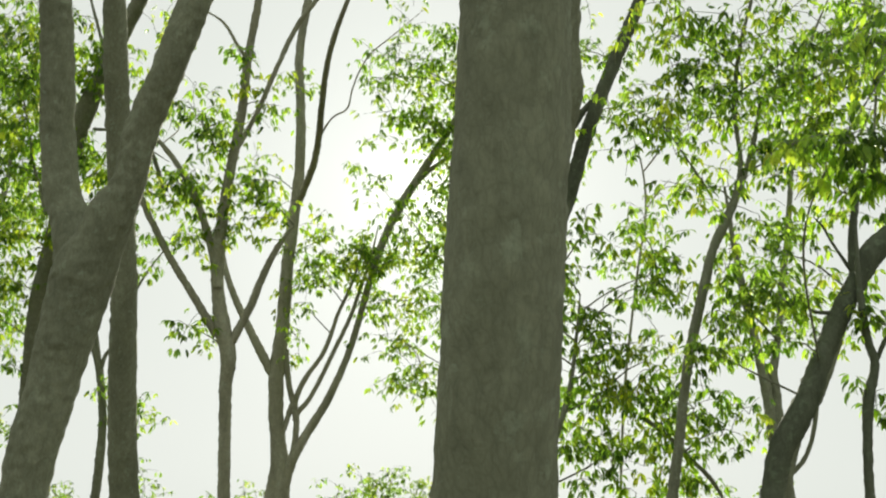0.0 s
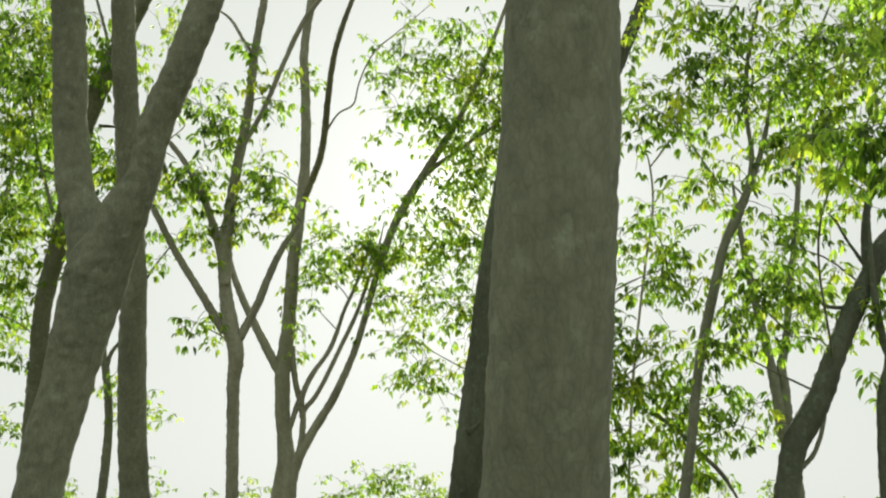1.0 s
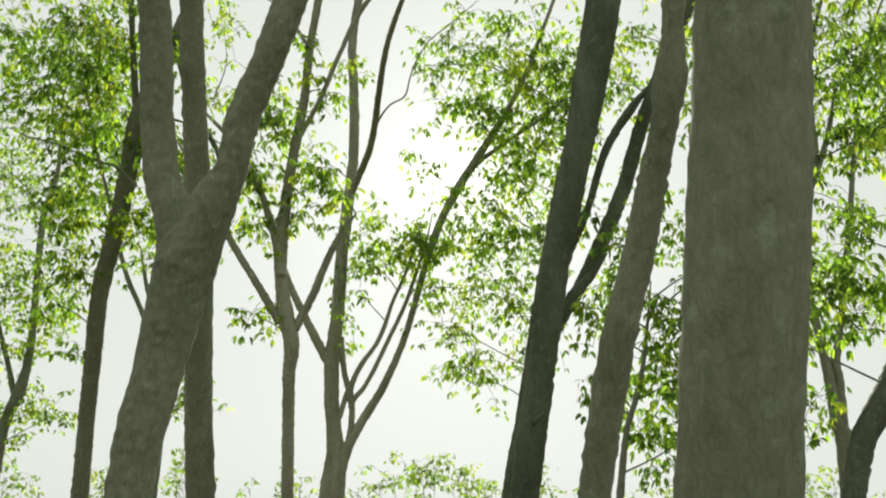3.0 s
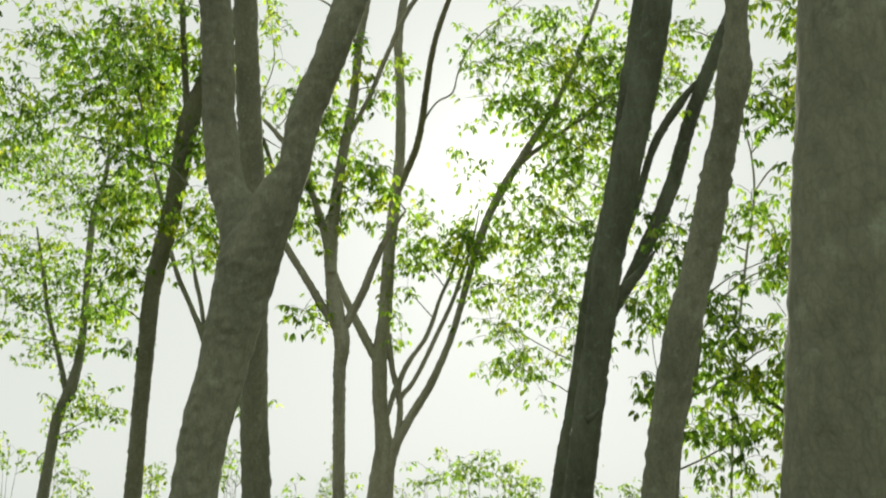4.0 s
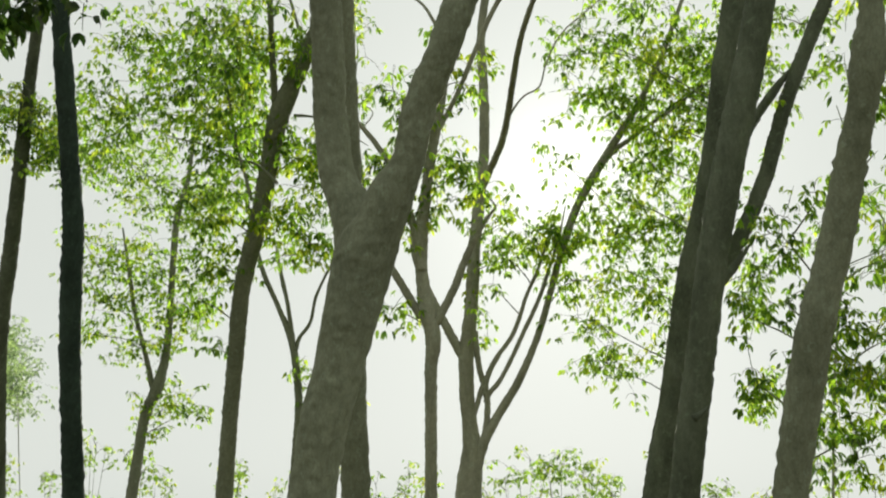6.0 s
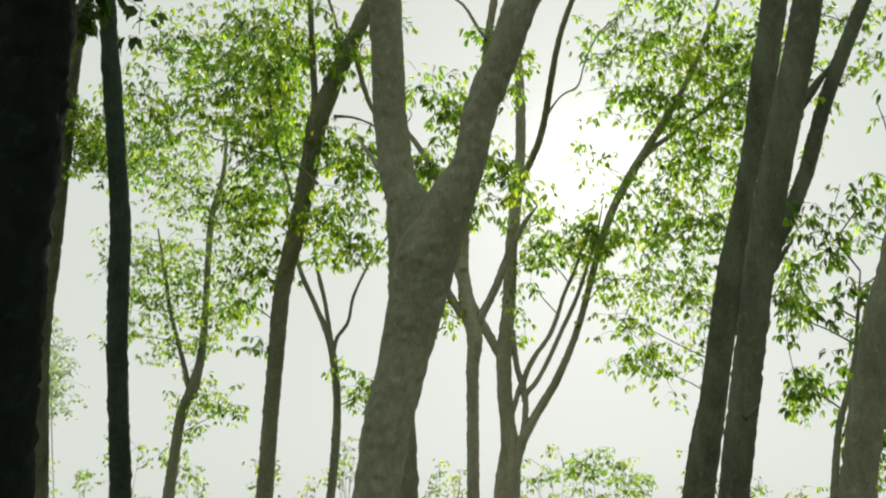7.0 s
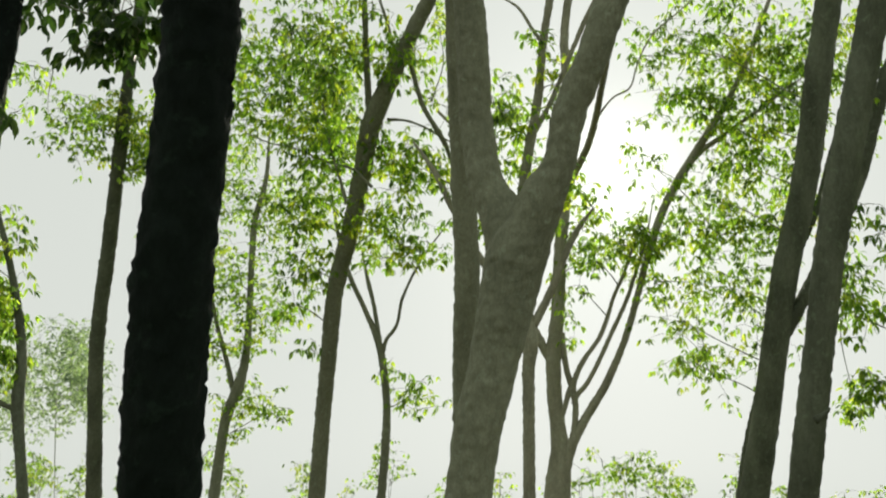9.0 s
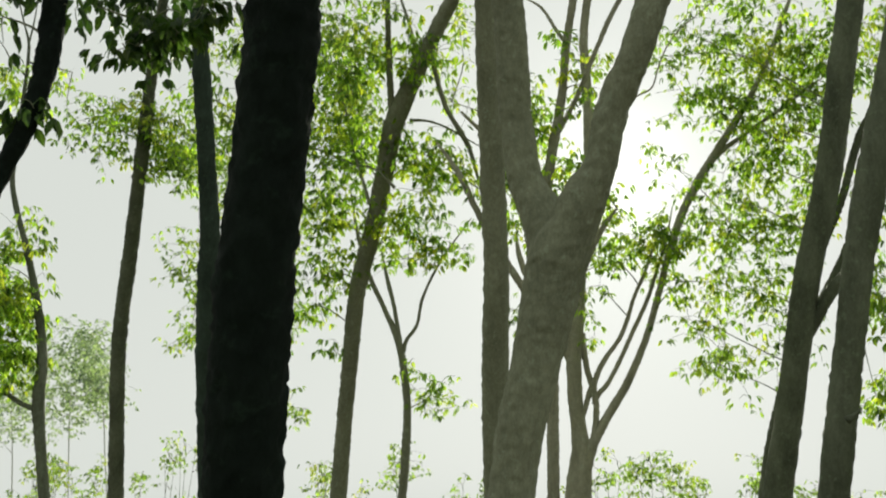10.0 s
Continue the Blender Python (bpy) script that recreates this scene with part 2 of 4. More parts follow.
def flare(points):
    """Widens the foot of a trunk line down into the soil."""
    points = list(points)
    x, y, z, r = points[0]
    points[0] = (x, y, ground_height(x, y) - 0.12, r * 1.25)
    nx, ny, nz, nr = points[1]
    points.insert(1, (x + (nx - x) * 0.2, y + (ny - y) * 0.2, points[0][2] + 0.4, r * 1.02))
    return points


def forked_trunk(tree, bark, lines):
    """A trunk that divides into two limbs, grown together smoothly at the fork."""
    verts, faces = [], []
    for k, points in enumerate(lines):
        line = tube(flare(points) if k == 0 else points, verts, faces, 28, 0.025, 0.12, rng.uniform(0, 50))
        Growth.lines.extend(q for q in line[len(line) // 4:])
    ob = mesh_part("forked_trunk", verts, faces, bark, tree)
    merge = ob.modifiers.new("grown_together", "REMESH")
    merge.mode, merge.voxel_size, merge.use_smooth_shade = "VOXEL", 0.011, True
    soften = ob.modifiers.new("soft_fork", "SMOOTH")
    soften.factor, soften.iterations = 0.5, 4


def leaflet(base, way, length, width, face_up):
    """One pointed leaf, folded along its middle rib and bent down at its tip."""
    verts, faces = Growth.leaf_verts, Growth.leaf_faces
    side = way.cross(face_up)
    if side.length < 1e-3:
        side = way.orthogonal()
    side.normalize()
    up = side.cross(way).normalized()
    s = len(verts)
    mid1, mid2 = base + way * length * 0.35 + up * length * 0.03, base + way * length * 0.7 - up * length * 0.02
    verts.extend((base, mid1 + side * width * 0.5 + up * width * 0.16, mid1, mid1 - side * width * 0.5 + up * width * 0.16,
                  mid2 + side * width * 0.42 + up * width * 0.1, mid2, mid2 - side * width * 0.42 + up * width * 0.1,
                  base + way * length - up * length * 0.14))
    faces.extend(((s, s + 2, s + 1), (s, s + 3, s + 2), (s + 1, s + 2, s + 5, s + 4), (s + 2, s + 3, s + 6, s + 5), (s + 4, s + 5, s + 7), (s + 5, s + 6, s + 7)))


def spray(at, count, size, broad=False):
    """A whorl of drooping compound leaves round the end of a twig, three leaflets to a stalk."""
    for _ in range(max(1, count // 3)):
        a = rng.uniform(0, 2 * math.pi)
        stalk = Vector((math.cos(a), math.sin(a), rng.uniform(-0.7, 0.35))).normalized()
        end = at + stalk * size * rng.uniform(0.5, 1.3)
        for k in (-1, 0, 1):
            turn = Matrix.Rotation(k * rng.uniform(0.6, 1.0), 3, "Z")
            way = turn @ stalk
            way = (way + Vector((0, 0, rng.uniform(-1.8, -0.2)))).normalized()
            length = size * rng.uniform(0.75, 1.25)
            leaflet(end, way, length, length * (rng.uniform(0.38, 0.48) if broad else rng.uniform(0.26, 0.35)), Vector((rng.uniform(-0.6, 0.6), rng.uniform(-0.6, 0.6), 1)))


def leaves(tree, material, clumps, size=0.09, broad=False):
    """Clumps of leaves (x, y, z, half width, half height, number), each on twigs from the nearest limb."""
    Growth.leaf_material = material
    lines = np.array([q[:3] for q in Growth.lines])
    base = np.mean(lines, axis=0)
    for x, y, z, rx, rz, number in sorted(clumps, key=lambda c: (c[0] - base[0]) ** 2 + (c[2] - base[2]) ** 2):
        centre = np.array((x, y, z))
        flat = np.hypot(lines[:, 0] - x, lines[:, 1] - y)
        root = lines[np.argmin(flat + 0.9 * np.abs(z - lines[:, 2] - 0.55 * flat))]
        depth = 0.5 * (rx + rz) + 0.12
        gap = centre - root
        mid = root + gap * 0.5 + np.array((rng.uniform(-1, 1), rng.uniform(-1, 1), rng.uniform(0, 1))) * 0.12 * np.linalg.norm(gap)
        if np.linalg.norm(gap) > 0.1:
            twig = tube([(*root, 0.009), (*mid, 0.007), (*centre, 0.004)], Growth.twig_verts, Growth.twig_faces, 5, 0.12)
            lines = np.vstack([lines, [q[:3] for q in twig[len(twig) // 2:]]])
        ends = []
        for _ in range(max(2, number // 17)):
            v = Vector((rng.gauss(0, 0.58), rng.gauss(0, 0.58), rng.gauss(0, 0.58)))
            if v.length > 1.4:
                v *= 1.4 / v.length
            ends.append(Vector((x + v.x * rx, y + v.y * depth, z + v.z * rz)))
        nodes = [Vector(centre)]
        for end in sorted(ends, key=lambda e: (e - nodes[0]).length):
            near = min(nodes, key=lambda q: (q - end).length + 0.4 * abs(q.z - end.z))
            bend = near * 0.5 + end * 0.5 + Vector((rng.uniform(-0.1, 0.1), 0, rng.uniform(0.0, 0.25))) * (end - near).length
            tube([(*near, 0.0035), (*bend, 0.003), (*end, 0.002)], Growth.twig_verts, Growth.twig_faces, 4, 0.2)
            nodes.extend((bend, end))
            spray(end, 9, size, broad)
            spray(bend, 4, size * 0.85, broad)


def finish(tree, twig=None, single=0):
    """Hangs the gathered twigs and leaves on the tree; the nearest `single` leaves become parts of their own."""
    crown, singles = None, []
    if single:
        verts, faces = Growth.leaf_verts, Growth.leaf_faces
        count = len(verts) // 8
        order = sorted(range(count), key=lambda k: verts[k * 8][1])
        mine, rest = order[:single], sorted(order[single:])
        shape = None
        for k in mine:
            base, rib, tip = verts[k * 8], verts[k * 8 + 5], verts[k * 8 + 7]
            across = verts[k * 8 + 1] - verts[k * 8 + 3]
            way = (rib - base).normalized()
            side = (across - way * across.dot(way)).normalized()
            up = side.cross(way)
            length, width = (tip - base).length, across.length
            if shape is None:
                shape = bpy.data.meshes.new("leaf")
                shape.from_pydata([(0, 0, 0), (0.5, 0.35, 0.075), (0, 0.35, 0.02), (-0.5, 0.35, 0.075), (0.42, 0.7, 0.03), (0, 0.7, -0.02), (-0.42, 0.7, 0.03), (0, 0.985, -0.14)],
                                  [], [(0, 2, 1), (0, 3, 2), (1, 2, 5, 4), (2, 3, 6, 5), (4, 5, 7), (5, 6, 7)])
                shape.materials.append(LEAF_UNLIT_SINGLE)
            ob = new("leaf", shape)
            m = Matrix((side * width, way * length, up * length)).transposed().to_4x4()
            m.translation = base
            ob.matrix_basis = m
            singles.append(ob)
        Growth.leaf_verts = [verts[k * 8 + i] for k in rest for i in range(8)]
        pattern = [tuple(v for v in f) for f in faces[:6]]
        Growth.leaf_faces = [tuple(v + 8 * k for v in f) for k in range(len(rest)) for f in pattern]
    if Growth.twig_verts:
        tagged(mesh_part("twig_spray", Growth.twig_verts, Growth.twig_faces, twig or BARK, tree), kind="stuff")
    if Growth.leaf_verts:
        crown = tagged(mesh_part("crown", Growth.leaf_verts, Growth.leaf_faces, Growth.leaf_material, tree, smooth=False), kind="stuff")
    for ob in singles:
        ob.parent = crown


tree = new_tree("rubber_tree", "stout straight rubber tree with smooth olive-grey bark", (-0.005, 1.922))
limb(tree, "trunk", BARK, [(-0.005, 1.922, -0.15, 0.121), (0.056, 1.836, 1.531, 0.108), (0.062, 1.801, 1.701, 0.106), (0.074, 1.75, 1.95, 0.106), (0.087, 1.715, 2.186, 0.104), (0.094, 1.685, 2.388, 0.101), (0.149, 1.596, 3.624, 0.085), (0.258, 1.584, 4.844, 0.06), (0.472, 1.583, 5.879, 0.025)], rough=0.035)
leaves(tree, LEAF, [(0.52, 1.7, 6.31, 1, 0.55, 130), (1.22, 2.2, 5.91, 0.8, 0.45, 80)], size=0.092)
finish(tree)

tree = new_tree("rubber_tree", "forked rubber tree with two thick rising limbs", (-2.219, 5.260))
forked_trunk(tree, BARK, [[(-2.219, 5.26, -0.15, 0.13), (-2.053, 5.15, 1.544, 0.116), (-2.008, 5.12, 1.866, 0.118), (-1.963, 5.1, 2.057, 0.122), (-1.915, 5.08, 2.249, 0.128), (-1.88, 5.06, 2.414, 0.137), (-1.849, 5.05, 2.583, 0.148), (-1.801, 5.03, 2.751, 0.152), (-1.738, 5, 2.873, 0.128), (-1.69, 4.97, 2.989, 0.119), (-1.61, 4.93, 3.128, 0.085), (-1.544, 4.88, 3.405, 0.084), (-1.406, 4.8, 3.728, 0.084), (-1.33, 4.78, 3.96, 0.083), (-1.006, 4.695, 4.951, 0.071), (-0.621, 4.689, 5.941, 0.05), (-0.163, 4.696, 6.79, 0.021)],
    [(-1.858, 5.06, 2.386, 0.083), (-1.854, 5.06, 2.585, 0.118), (-1.855, 5.07, 2.732, 0.122), (-1.873, 5.08, 2.867, 0.12), (-1.914, 5.1, 2.989, 0.113), (-1.972, 5.1, 3.098, 0.094), (-2.003, 5.1, 3.221, 0.091), (-2.039, 5.1, 3.438, 0.09), (-2.058, 5.05, 3.798, 0.088), (-2.081, 5, 4.099, 0.085), (-2.156, 4.837, 5.078, 0.072), (-2.291, 4.755, 6.057, 0.05), (-2.535, 4.695, 6.897, 0.021)]])
leaves(tree, LEAF, [(-0.16, 4.7, 6.89, 1, 0.55, 130), (0.54, 5.2, 6.49, 0.8, 0.45, 80), (-2.52, 4.7, 7, 1, 0.55, 130), (-1.82, 5.2, 6.6, 0.8, 0.45, 80)], size=0.092)
finish(tree)

tree = new_tree("rubber_tree", "slim upright rubber tree behind the forked tree", (-2.533, 8.959))
limb(tree, "trunk", BARK, [(-2.533, 8.959, -0.15, 0.131), (-2.535, 8.5, 1.629, 0.117), (-2.536, 8.309, 2.147, 0.112), (-2.52, 8.086, 2.742, 0.106), (-2.497, 7.895, 3.244, 0.099), (-2.494, 7.736, 3.656, 0.098), (-2.501, 7.498, 4.263, 0.095), (-2.506, 7.259, 4.856, 0.09), (-2.501, 7.1, 5.243, 0.085), (-2.488, 6.693, 6.234, 0.072), (-2.415, 6.366, 7.224, 0.051), (-2.224, 6.097, 8.073, 0.021)])
leaves(tree, LEAF, [(-2.22, 6.1, 8.17, 1, 0.55, 130), (-1.52, 6.6, 7.77, 0.8, 0.45, 80)], size=0.092)
finish(tree)

tree = new_tree("rubber_tree", "leaning rubber tree with knobbly mossy dark bark", (-0.111, 8.699))
limb(tree, "trunk", BARK_MOSS, [(-0.111, 8.699, -0.15, 0.135), (0.044, 8.5, 1.616, 0.12), (0.108, 8.418, 2.125, 0.119), (0.206, 8.309, 2.811, 0.115), (0.297, 8.207, 3.461, 0.12), (0.397, 8.125, 3.986, 0.123), (0.521, 8.036, 4.559, 0.122), (0.621, 7.968, 5.003, 0.12), (0.704, 7.9, 5.451, 0.115), (0.917, 7.725, 6.603, 0.098), (1.191, 7.63, 7.755, 0.068), (1.554, 7.56, 8.742, 0.029)])
limb(tree, "stub", BARK_MOSS, [(0.074, 7.95, 2.171, 0.03), (0.132, 7.95, 2.208, 0.02), (0.169, 7.95, 2.245, 0.014), (0.182, 7.95, 2.265, 0.008)])
leaves(tree, LEAF, [(1.55, 7.56, 8.84, 1, 0.55, 130), (2.25, 8.06, 8.44, 0.8, 0.45, 80)], size=0.092)
finish(tree)

tree = new_tree("rubber_tree", "thin crooked rubber tree sweeping up behind leaning trunks", (-0.152, 13.518))
limb(tree, "trunk", BARK_MOSS, [(-0.152, 13.518, -0.15, 0.076), (0.079, 13.3, 1.675, 0.068), (0.2, 13.186, 2.343, 0.072), (0.376, 13.073, 3.015, 0.072), (0.637, 12.965, 3.655, 0.076), (0.964, 12.868, 4.228, 0.082), (1.3, 12.755, 4.903, 0.093), (1.598, 12.63, 5.647, 0.096), (1.768, 12.527, 6.259, 0.09), (2.02, 12.414, 6.94, 0.09), (2.306, 12.3, 7.62, 0.086), (2.721, 12.135, 8.607, 0.073), (3.196, 12.049, 9.594, 0.052), (3.732, 11.987, 10.44, 0.022)])
limb(tree, "limb", BARK_MOSS, [(0.836, 12.811, 4.626, 0.042), (1.049, 12.732, 5.112, 0.046), (1.41, 12.561, 6.162, 0.053), (1.693, 12.493, 6.583, 0.056), (1.884, 12.453, 6.828, 0.0256)])
leaves(tree, LEAF, [(3.73, 11.99, 10.54, 1, 0.55, 130), (4.43, 12.49, 10.14, 0.8, 0.45, 80)], size=0.092)
leaves(tree, LEAF, [(1.75, 12.80, 7.68, 0.21, 0.25, 190), (1.59, 12.80, 7.01, 0.18, 0.25, 150), (2.13, 12.80, 7.59, 0.21, 0.25, 200), (2.25, 12.80, 6.88, 0.18, 0.21, 150), (1.88, 12.80, 6.39, 0.18, 0.25, 150), (1.70, 12.80, 5.91, 0.14, 0.21, 100), (2.48, 12.80, 7.73, 0.21, 0.25, 190), (2.58, 12.80, 7.10, 0.18, 0.21, 120)], size=0.092)
finish(tree)

tree = new_tree("rubber_tree", "leaning slim rubber tree with wide airy crown", (-0.025, 13.095))
limb(tree, "trunk", BARK_MOSS, [(-0.025, 13.095, -0.15, 0.191), (0.177, 12.8, 1.671, 0.171), (0.319, 12.593, 2.565, 0.157), (0.449, 12.386, 3.459, 0.152), (0.57, 12.209, 4.225, 0.152), (0.74, 12.047, 4.925, 0.152), (0.88, 11.869, 5.688, 0.152), (0.989, 11.677, 6.515, 0.151), (1.109, 11.5, 7.277, 0.147), (1.31, 11.204, 8.551, 0.125), (1.57, 10.988, 9.825, 0.088), (1.922, 10.815, 10.916, 0.036)])
limb(tree, "limb", BARK_MOSS, [(0.479, 12.416, 3.361, 0.057), (0.674, 12.324, 3.753, 0.072), (0.879, 12.246, 4.087, 0.072), (1.037, 12.206, 4.256, 0.054), (1.258, 12.135, 4.555, 0.011)])
leaves(tree, LEAF, [(-0.62, 13.2, 3.85, 0.42, 0.42, 201), (-0.29, 13.2, 3.52, 0.36, 0.42, 201), (-0.47, 13.2, 3.20, 0.26, 0.19, 66), (0.17, 13, 7.47, 0.70, 0.54, 2548), (0.62, 13, 6.66, 0.53, 0.60, 2156), (-0.62, 13, 7.68, 0.47, 0.47, 672), (-0.36, 13, 6.70, 0.61, 0.46, 1360), (0.23, 13, 5.83, 0.59, 0.45, 1456), (-0.82, 13, 5.79, 0.46, 0.37, 336), (0.53, 13, 5.01, 0.44, 0.36, 1019), (-0.08, 13, 4.88, 0.52, 0.44, 1456), (-0.53, 13, 3.80, 0.38, 0.44, 436)], size=0.092)
leaves(tree, LEAF, [(0.16, 13, 4.22, 0.58, 0.47, 989), (-0.22, 13, 3.17, 0.38, 0.32, 302), (0.32, 13, 3.52, 0.43, 0.43, 492), (-0.62, 13, 3.31, 0.23, 0.18, 168), (1.43, 13, 4.42, 0.22, 0.57, 873), (1.39, 13, 2.91, 0.18, 0.28, 448), (1.36, 13, 7.40, 0.46, 0.46, 1176), (0.90, 13, 5.51, 0.36, 0.44, 639), (1.17, 13, 6.64, 0.37, 0.52, 861), (-0.92, 13, 7.37, 0.38, 0.38, 160), (-0.34, 13, 5.40, 0.45, 0.37, 492), (1.92, 10.81, 11.02, 1.04, 0.57, 130)], size=0.092)
leaves(tree, LEAF, [(2.62, 11.31, 10.62, 0.83, 0.47, 80), (0.72, 12.70, 7.33, 0.33, 0.22, 527), (0.31, 12.60, 6.96, 0.26, 0.24, 408), (0.94, 12.70, 6.97, 0.24, 0.20, 306), (-0.24, 12.60, 6.64, 0.30, 0.16, 357), (0.31, 12.70, 5.98, 0.22, 0.18, 280), (0.00, 12.60, 6.26, 0.18, 0.12, 170), (0.59, 12.70, 6.16, 0.20, 0.14, 187)], size=0.086)
finish(tree)

tree = new_tree("rubber_tree", "leaning rubber tree with a swollen knot high up", (0.078, 5.663))
limb(tree, "trunk", BARK, [(0.078, 5.663, -0.15, 0.092), (0.223, 5.3, 1.589, 0.082), (0.261, 5.205, 1.908, 0.085), (0.329, 5.077, 2.329, 0.083), (0.425, 4.95, 2.745, 0.078), (0.494, 4.839, 3.105, 0.071), (0.541, 4.759, 3.36, 0.067), (0.562, 4.711, 3.512, 0.08), (0.576, 4.64, 3.739, 0.056), (0.577, 4.6, 3.864, 0.054), (0.583, 4.366, 4.596, 0.046), (0.649, 4.212, 5.328, 0.033), (0.834, 4.091, 5.955, 0.013)])
leaves(tree, LEAF, [(0.83, 4.09, 6.05, 1, 0.55, 130), (1.53, 4.59, 5.66, 0.8, 0.45, 80)], size=0.092)
finish(tree)

tree = new_tree("rubber_tree", "slender rubber tree forking high into leafy crown", (-5.266, 13.373))
limb(tree, "trunk", BARK, [(-5.266, 13.373, -0.15, 0.118), (-5.066, 12.8, 1.583, 0.105), (-4.955, 12.482, 2.256, 0.097), (-4.801, 12.068, 3.104, 0.095), (-4.602, 11.591, 4.044, 0.1), (-4.372, 11.273, 4.643, 0.105), (-4.187, 10.955, 5.222, 0.103), (-4.026, 10.684, 5.696, 0.115), (-3.813, 10.477, 6.042, 0.101), (-3.54, 10.223, 6.453, 0.087), (-3.292, 10, 6.796, 0.079), (-2.776, 9.536, 7.51, 0.067), (-2.2, 9.152, 8.223, 0.047), (-1.578, 8.834, 8.835, 0.02)])
limb(tree, "limb", BARK, [(-4.066, 10.732, 5.614, 0.045), (-4.038, 10.318, 6.322, 0.034), (-4.005, 10, 6.842, 0.031), (-3.984, 9.797, 7.175, 0.026), (-3.903, 9.673, 7.507, 0.019), (-3.705, 9.579, 7.793, 0.008)])
limb(tree, "limb", BARK, [(-3.568, 10.286, 6.35, 0.028), (-3.433, 10.605, 5.808, 0.028), (-3.205, 10.827, 5.414, 0.028), (-3.092, 11.082, 4.96, 0.0088)])
limb(tree, "limb", BARK, [(-4.296, 10.75, 4.744, 0.022), (-4.382, 10.75, 5.01, 0.018), (-4.498, 10.75, 5.348, 0.016), (-4.585, 10.75, 5.725, 0.013), (-4.686, 10.75, 6.109, 0.01), (-4.727, 10.75, 6.461, 0.005)])
limb(tree, "limb", BARK, [(-4.02, 10.75, 4.934, 0.02), (-4.225, 10.75, 5.138, 0.014), (-4.558, 10.75, 5.249, 0.012), (-4.934, 10.75, 5.417, 0.011), (-5.277, 10.75, 5.511, 0.008), (-5.523, 10.75, 5.623, 0.004)])
limb(tree, "limb", BARK, [(-3.751, 10.75, 6.343, 0.03), (-3.826, 10.75, 6.591, 0.022), (-3.919, 10.75, 6.914, 0.018), (-4.018, 10.75, 7.207, 0.016), (-4.136, 10.75, 7.578, 0.01), (-4.287, 10.75, 7.884, 0.004)])
limb(tree, "limb", BARK, [(-3.872, 10.75, 5.73, 0.02), (-3.662, 10.75, 5.709, 0.014), (-3.466, 10.75, 5.633, 0.012), (-3.256, 10.75, 5.505, 0.01), (-3.011, 10.75, 5.35, 0.004)])
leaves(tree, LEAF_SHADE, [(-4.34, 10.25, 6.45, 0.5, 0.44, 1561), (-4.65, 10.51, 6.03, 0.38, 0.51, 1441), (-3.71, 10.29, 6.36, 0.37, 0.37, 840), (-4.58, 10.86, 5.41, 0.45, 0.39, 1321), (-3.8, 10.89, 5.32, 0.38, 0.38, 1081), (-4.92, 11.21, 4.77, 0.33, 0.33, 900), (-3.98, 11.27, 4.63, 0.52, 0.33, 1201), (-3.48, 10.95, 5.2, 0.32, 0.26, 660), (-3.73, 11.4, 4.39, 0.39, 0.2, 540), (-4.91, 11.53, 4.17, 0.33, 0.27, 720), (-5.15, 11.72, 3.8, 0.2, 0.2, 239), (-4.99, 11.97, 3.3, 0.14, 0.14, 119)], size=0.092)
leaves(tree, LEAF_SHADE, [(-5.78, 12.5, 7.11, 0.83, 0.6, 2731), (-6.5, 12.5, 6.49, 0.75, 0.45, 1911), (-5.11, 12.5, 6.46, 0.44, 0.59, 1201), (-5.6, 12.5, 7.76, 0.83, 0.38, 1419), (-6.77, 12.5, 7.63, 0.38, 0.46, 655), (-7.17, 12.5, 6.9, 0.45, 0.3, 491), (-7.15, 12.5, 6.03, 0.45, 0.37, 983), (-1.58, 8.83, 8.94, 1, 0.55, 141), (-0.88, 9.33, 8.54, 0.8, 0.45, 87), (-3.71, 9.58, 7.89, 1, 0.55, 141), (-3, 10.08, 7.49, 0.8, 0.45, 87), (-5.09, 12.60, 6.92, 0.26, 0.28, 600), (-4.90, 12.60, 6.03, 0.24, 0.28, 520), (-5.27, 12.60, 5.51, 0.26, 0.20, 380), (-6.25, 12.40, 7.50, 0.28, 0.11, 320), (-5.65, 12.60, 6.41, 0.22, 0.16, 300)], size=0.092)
finish(tree)

tree = new_tree("rubber_tree", "wavy dark slim rubber tree with glossy hanging leaves", (-5.568, 10.183))
limb(tree, "trunk", BARK_HALF_SHADED, [(-5.568, 10.183, -0.15, 0.115), (-5.493, 9.7, 1.511, 0.103), (-5.453, 9.441, 2.134, 0.096), (-5.391, 9.095, 2.943, 0.095), (-5.314, 8.836, 3.533, 0.099), (-5.256, 8.664, 3.916, 0.093), (-5.231, 8.405, 4.48, 0.082), (-5.209, 8.189, 4.937, 0.081), (-5.19, 7.973, 5.383, 0.075), (-5.166, 7.8, 5.73, 0.074), (-5.108, 7.385, 6.563, 0.063), (-4.991, 7.05, 7.396, 0.044), (-4.761, 6.774, 8.11, 0.018)])
leaves(tree, LEAF, [(-4.76, 6.77, 8.21, 1, 0.55, 130), (-4.06, 7.27, 7.81, 0.8, 0.45, 80)], size=0.092)
finish(tree)

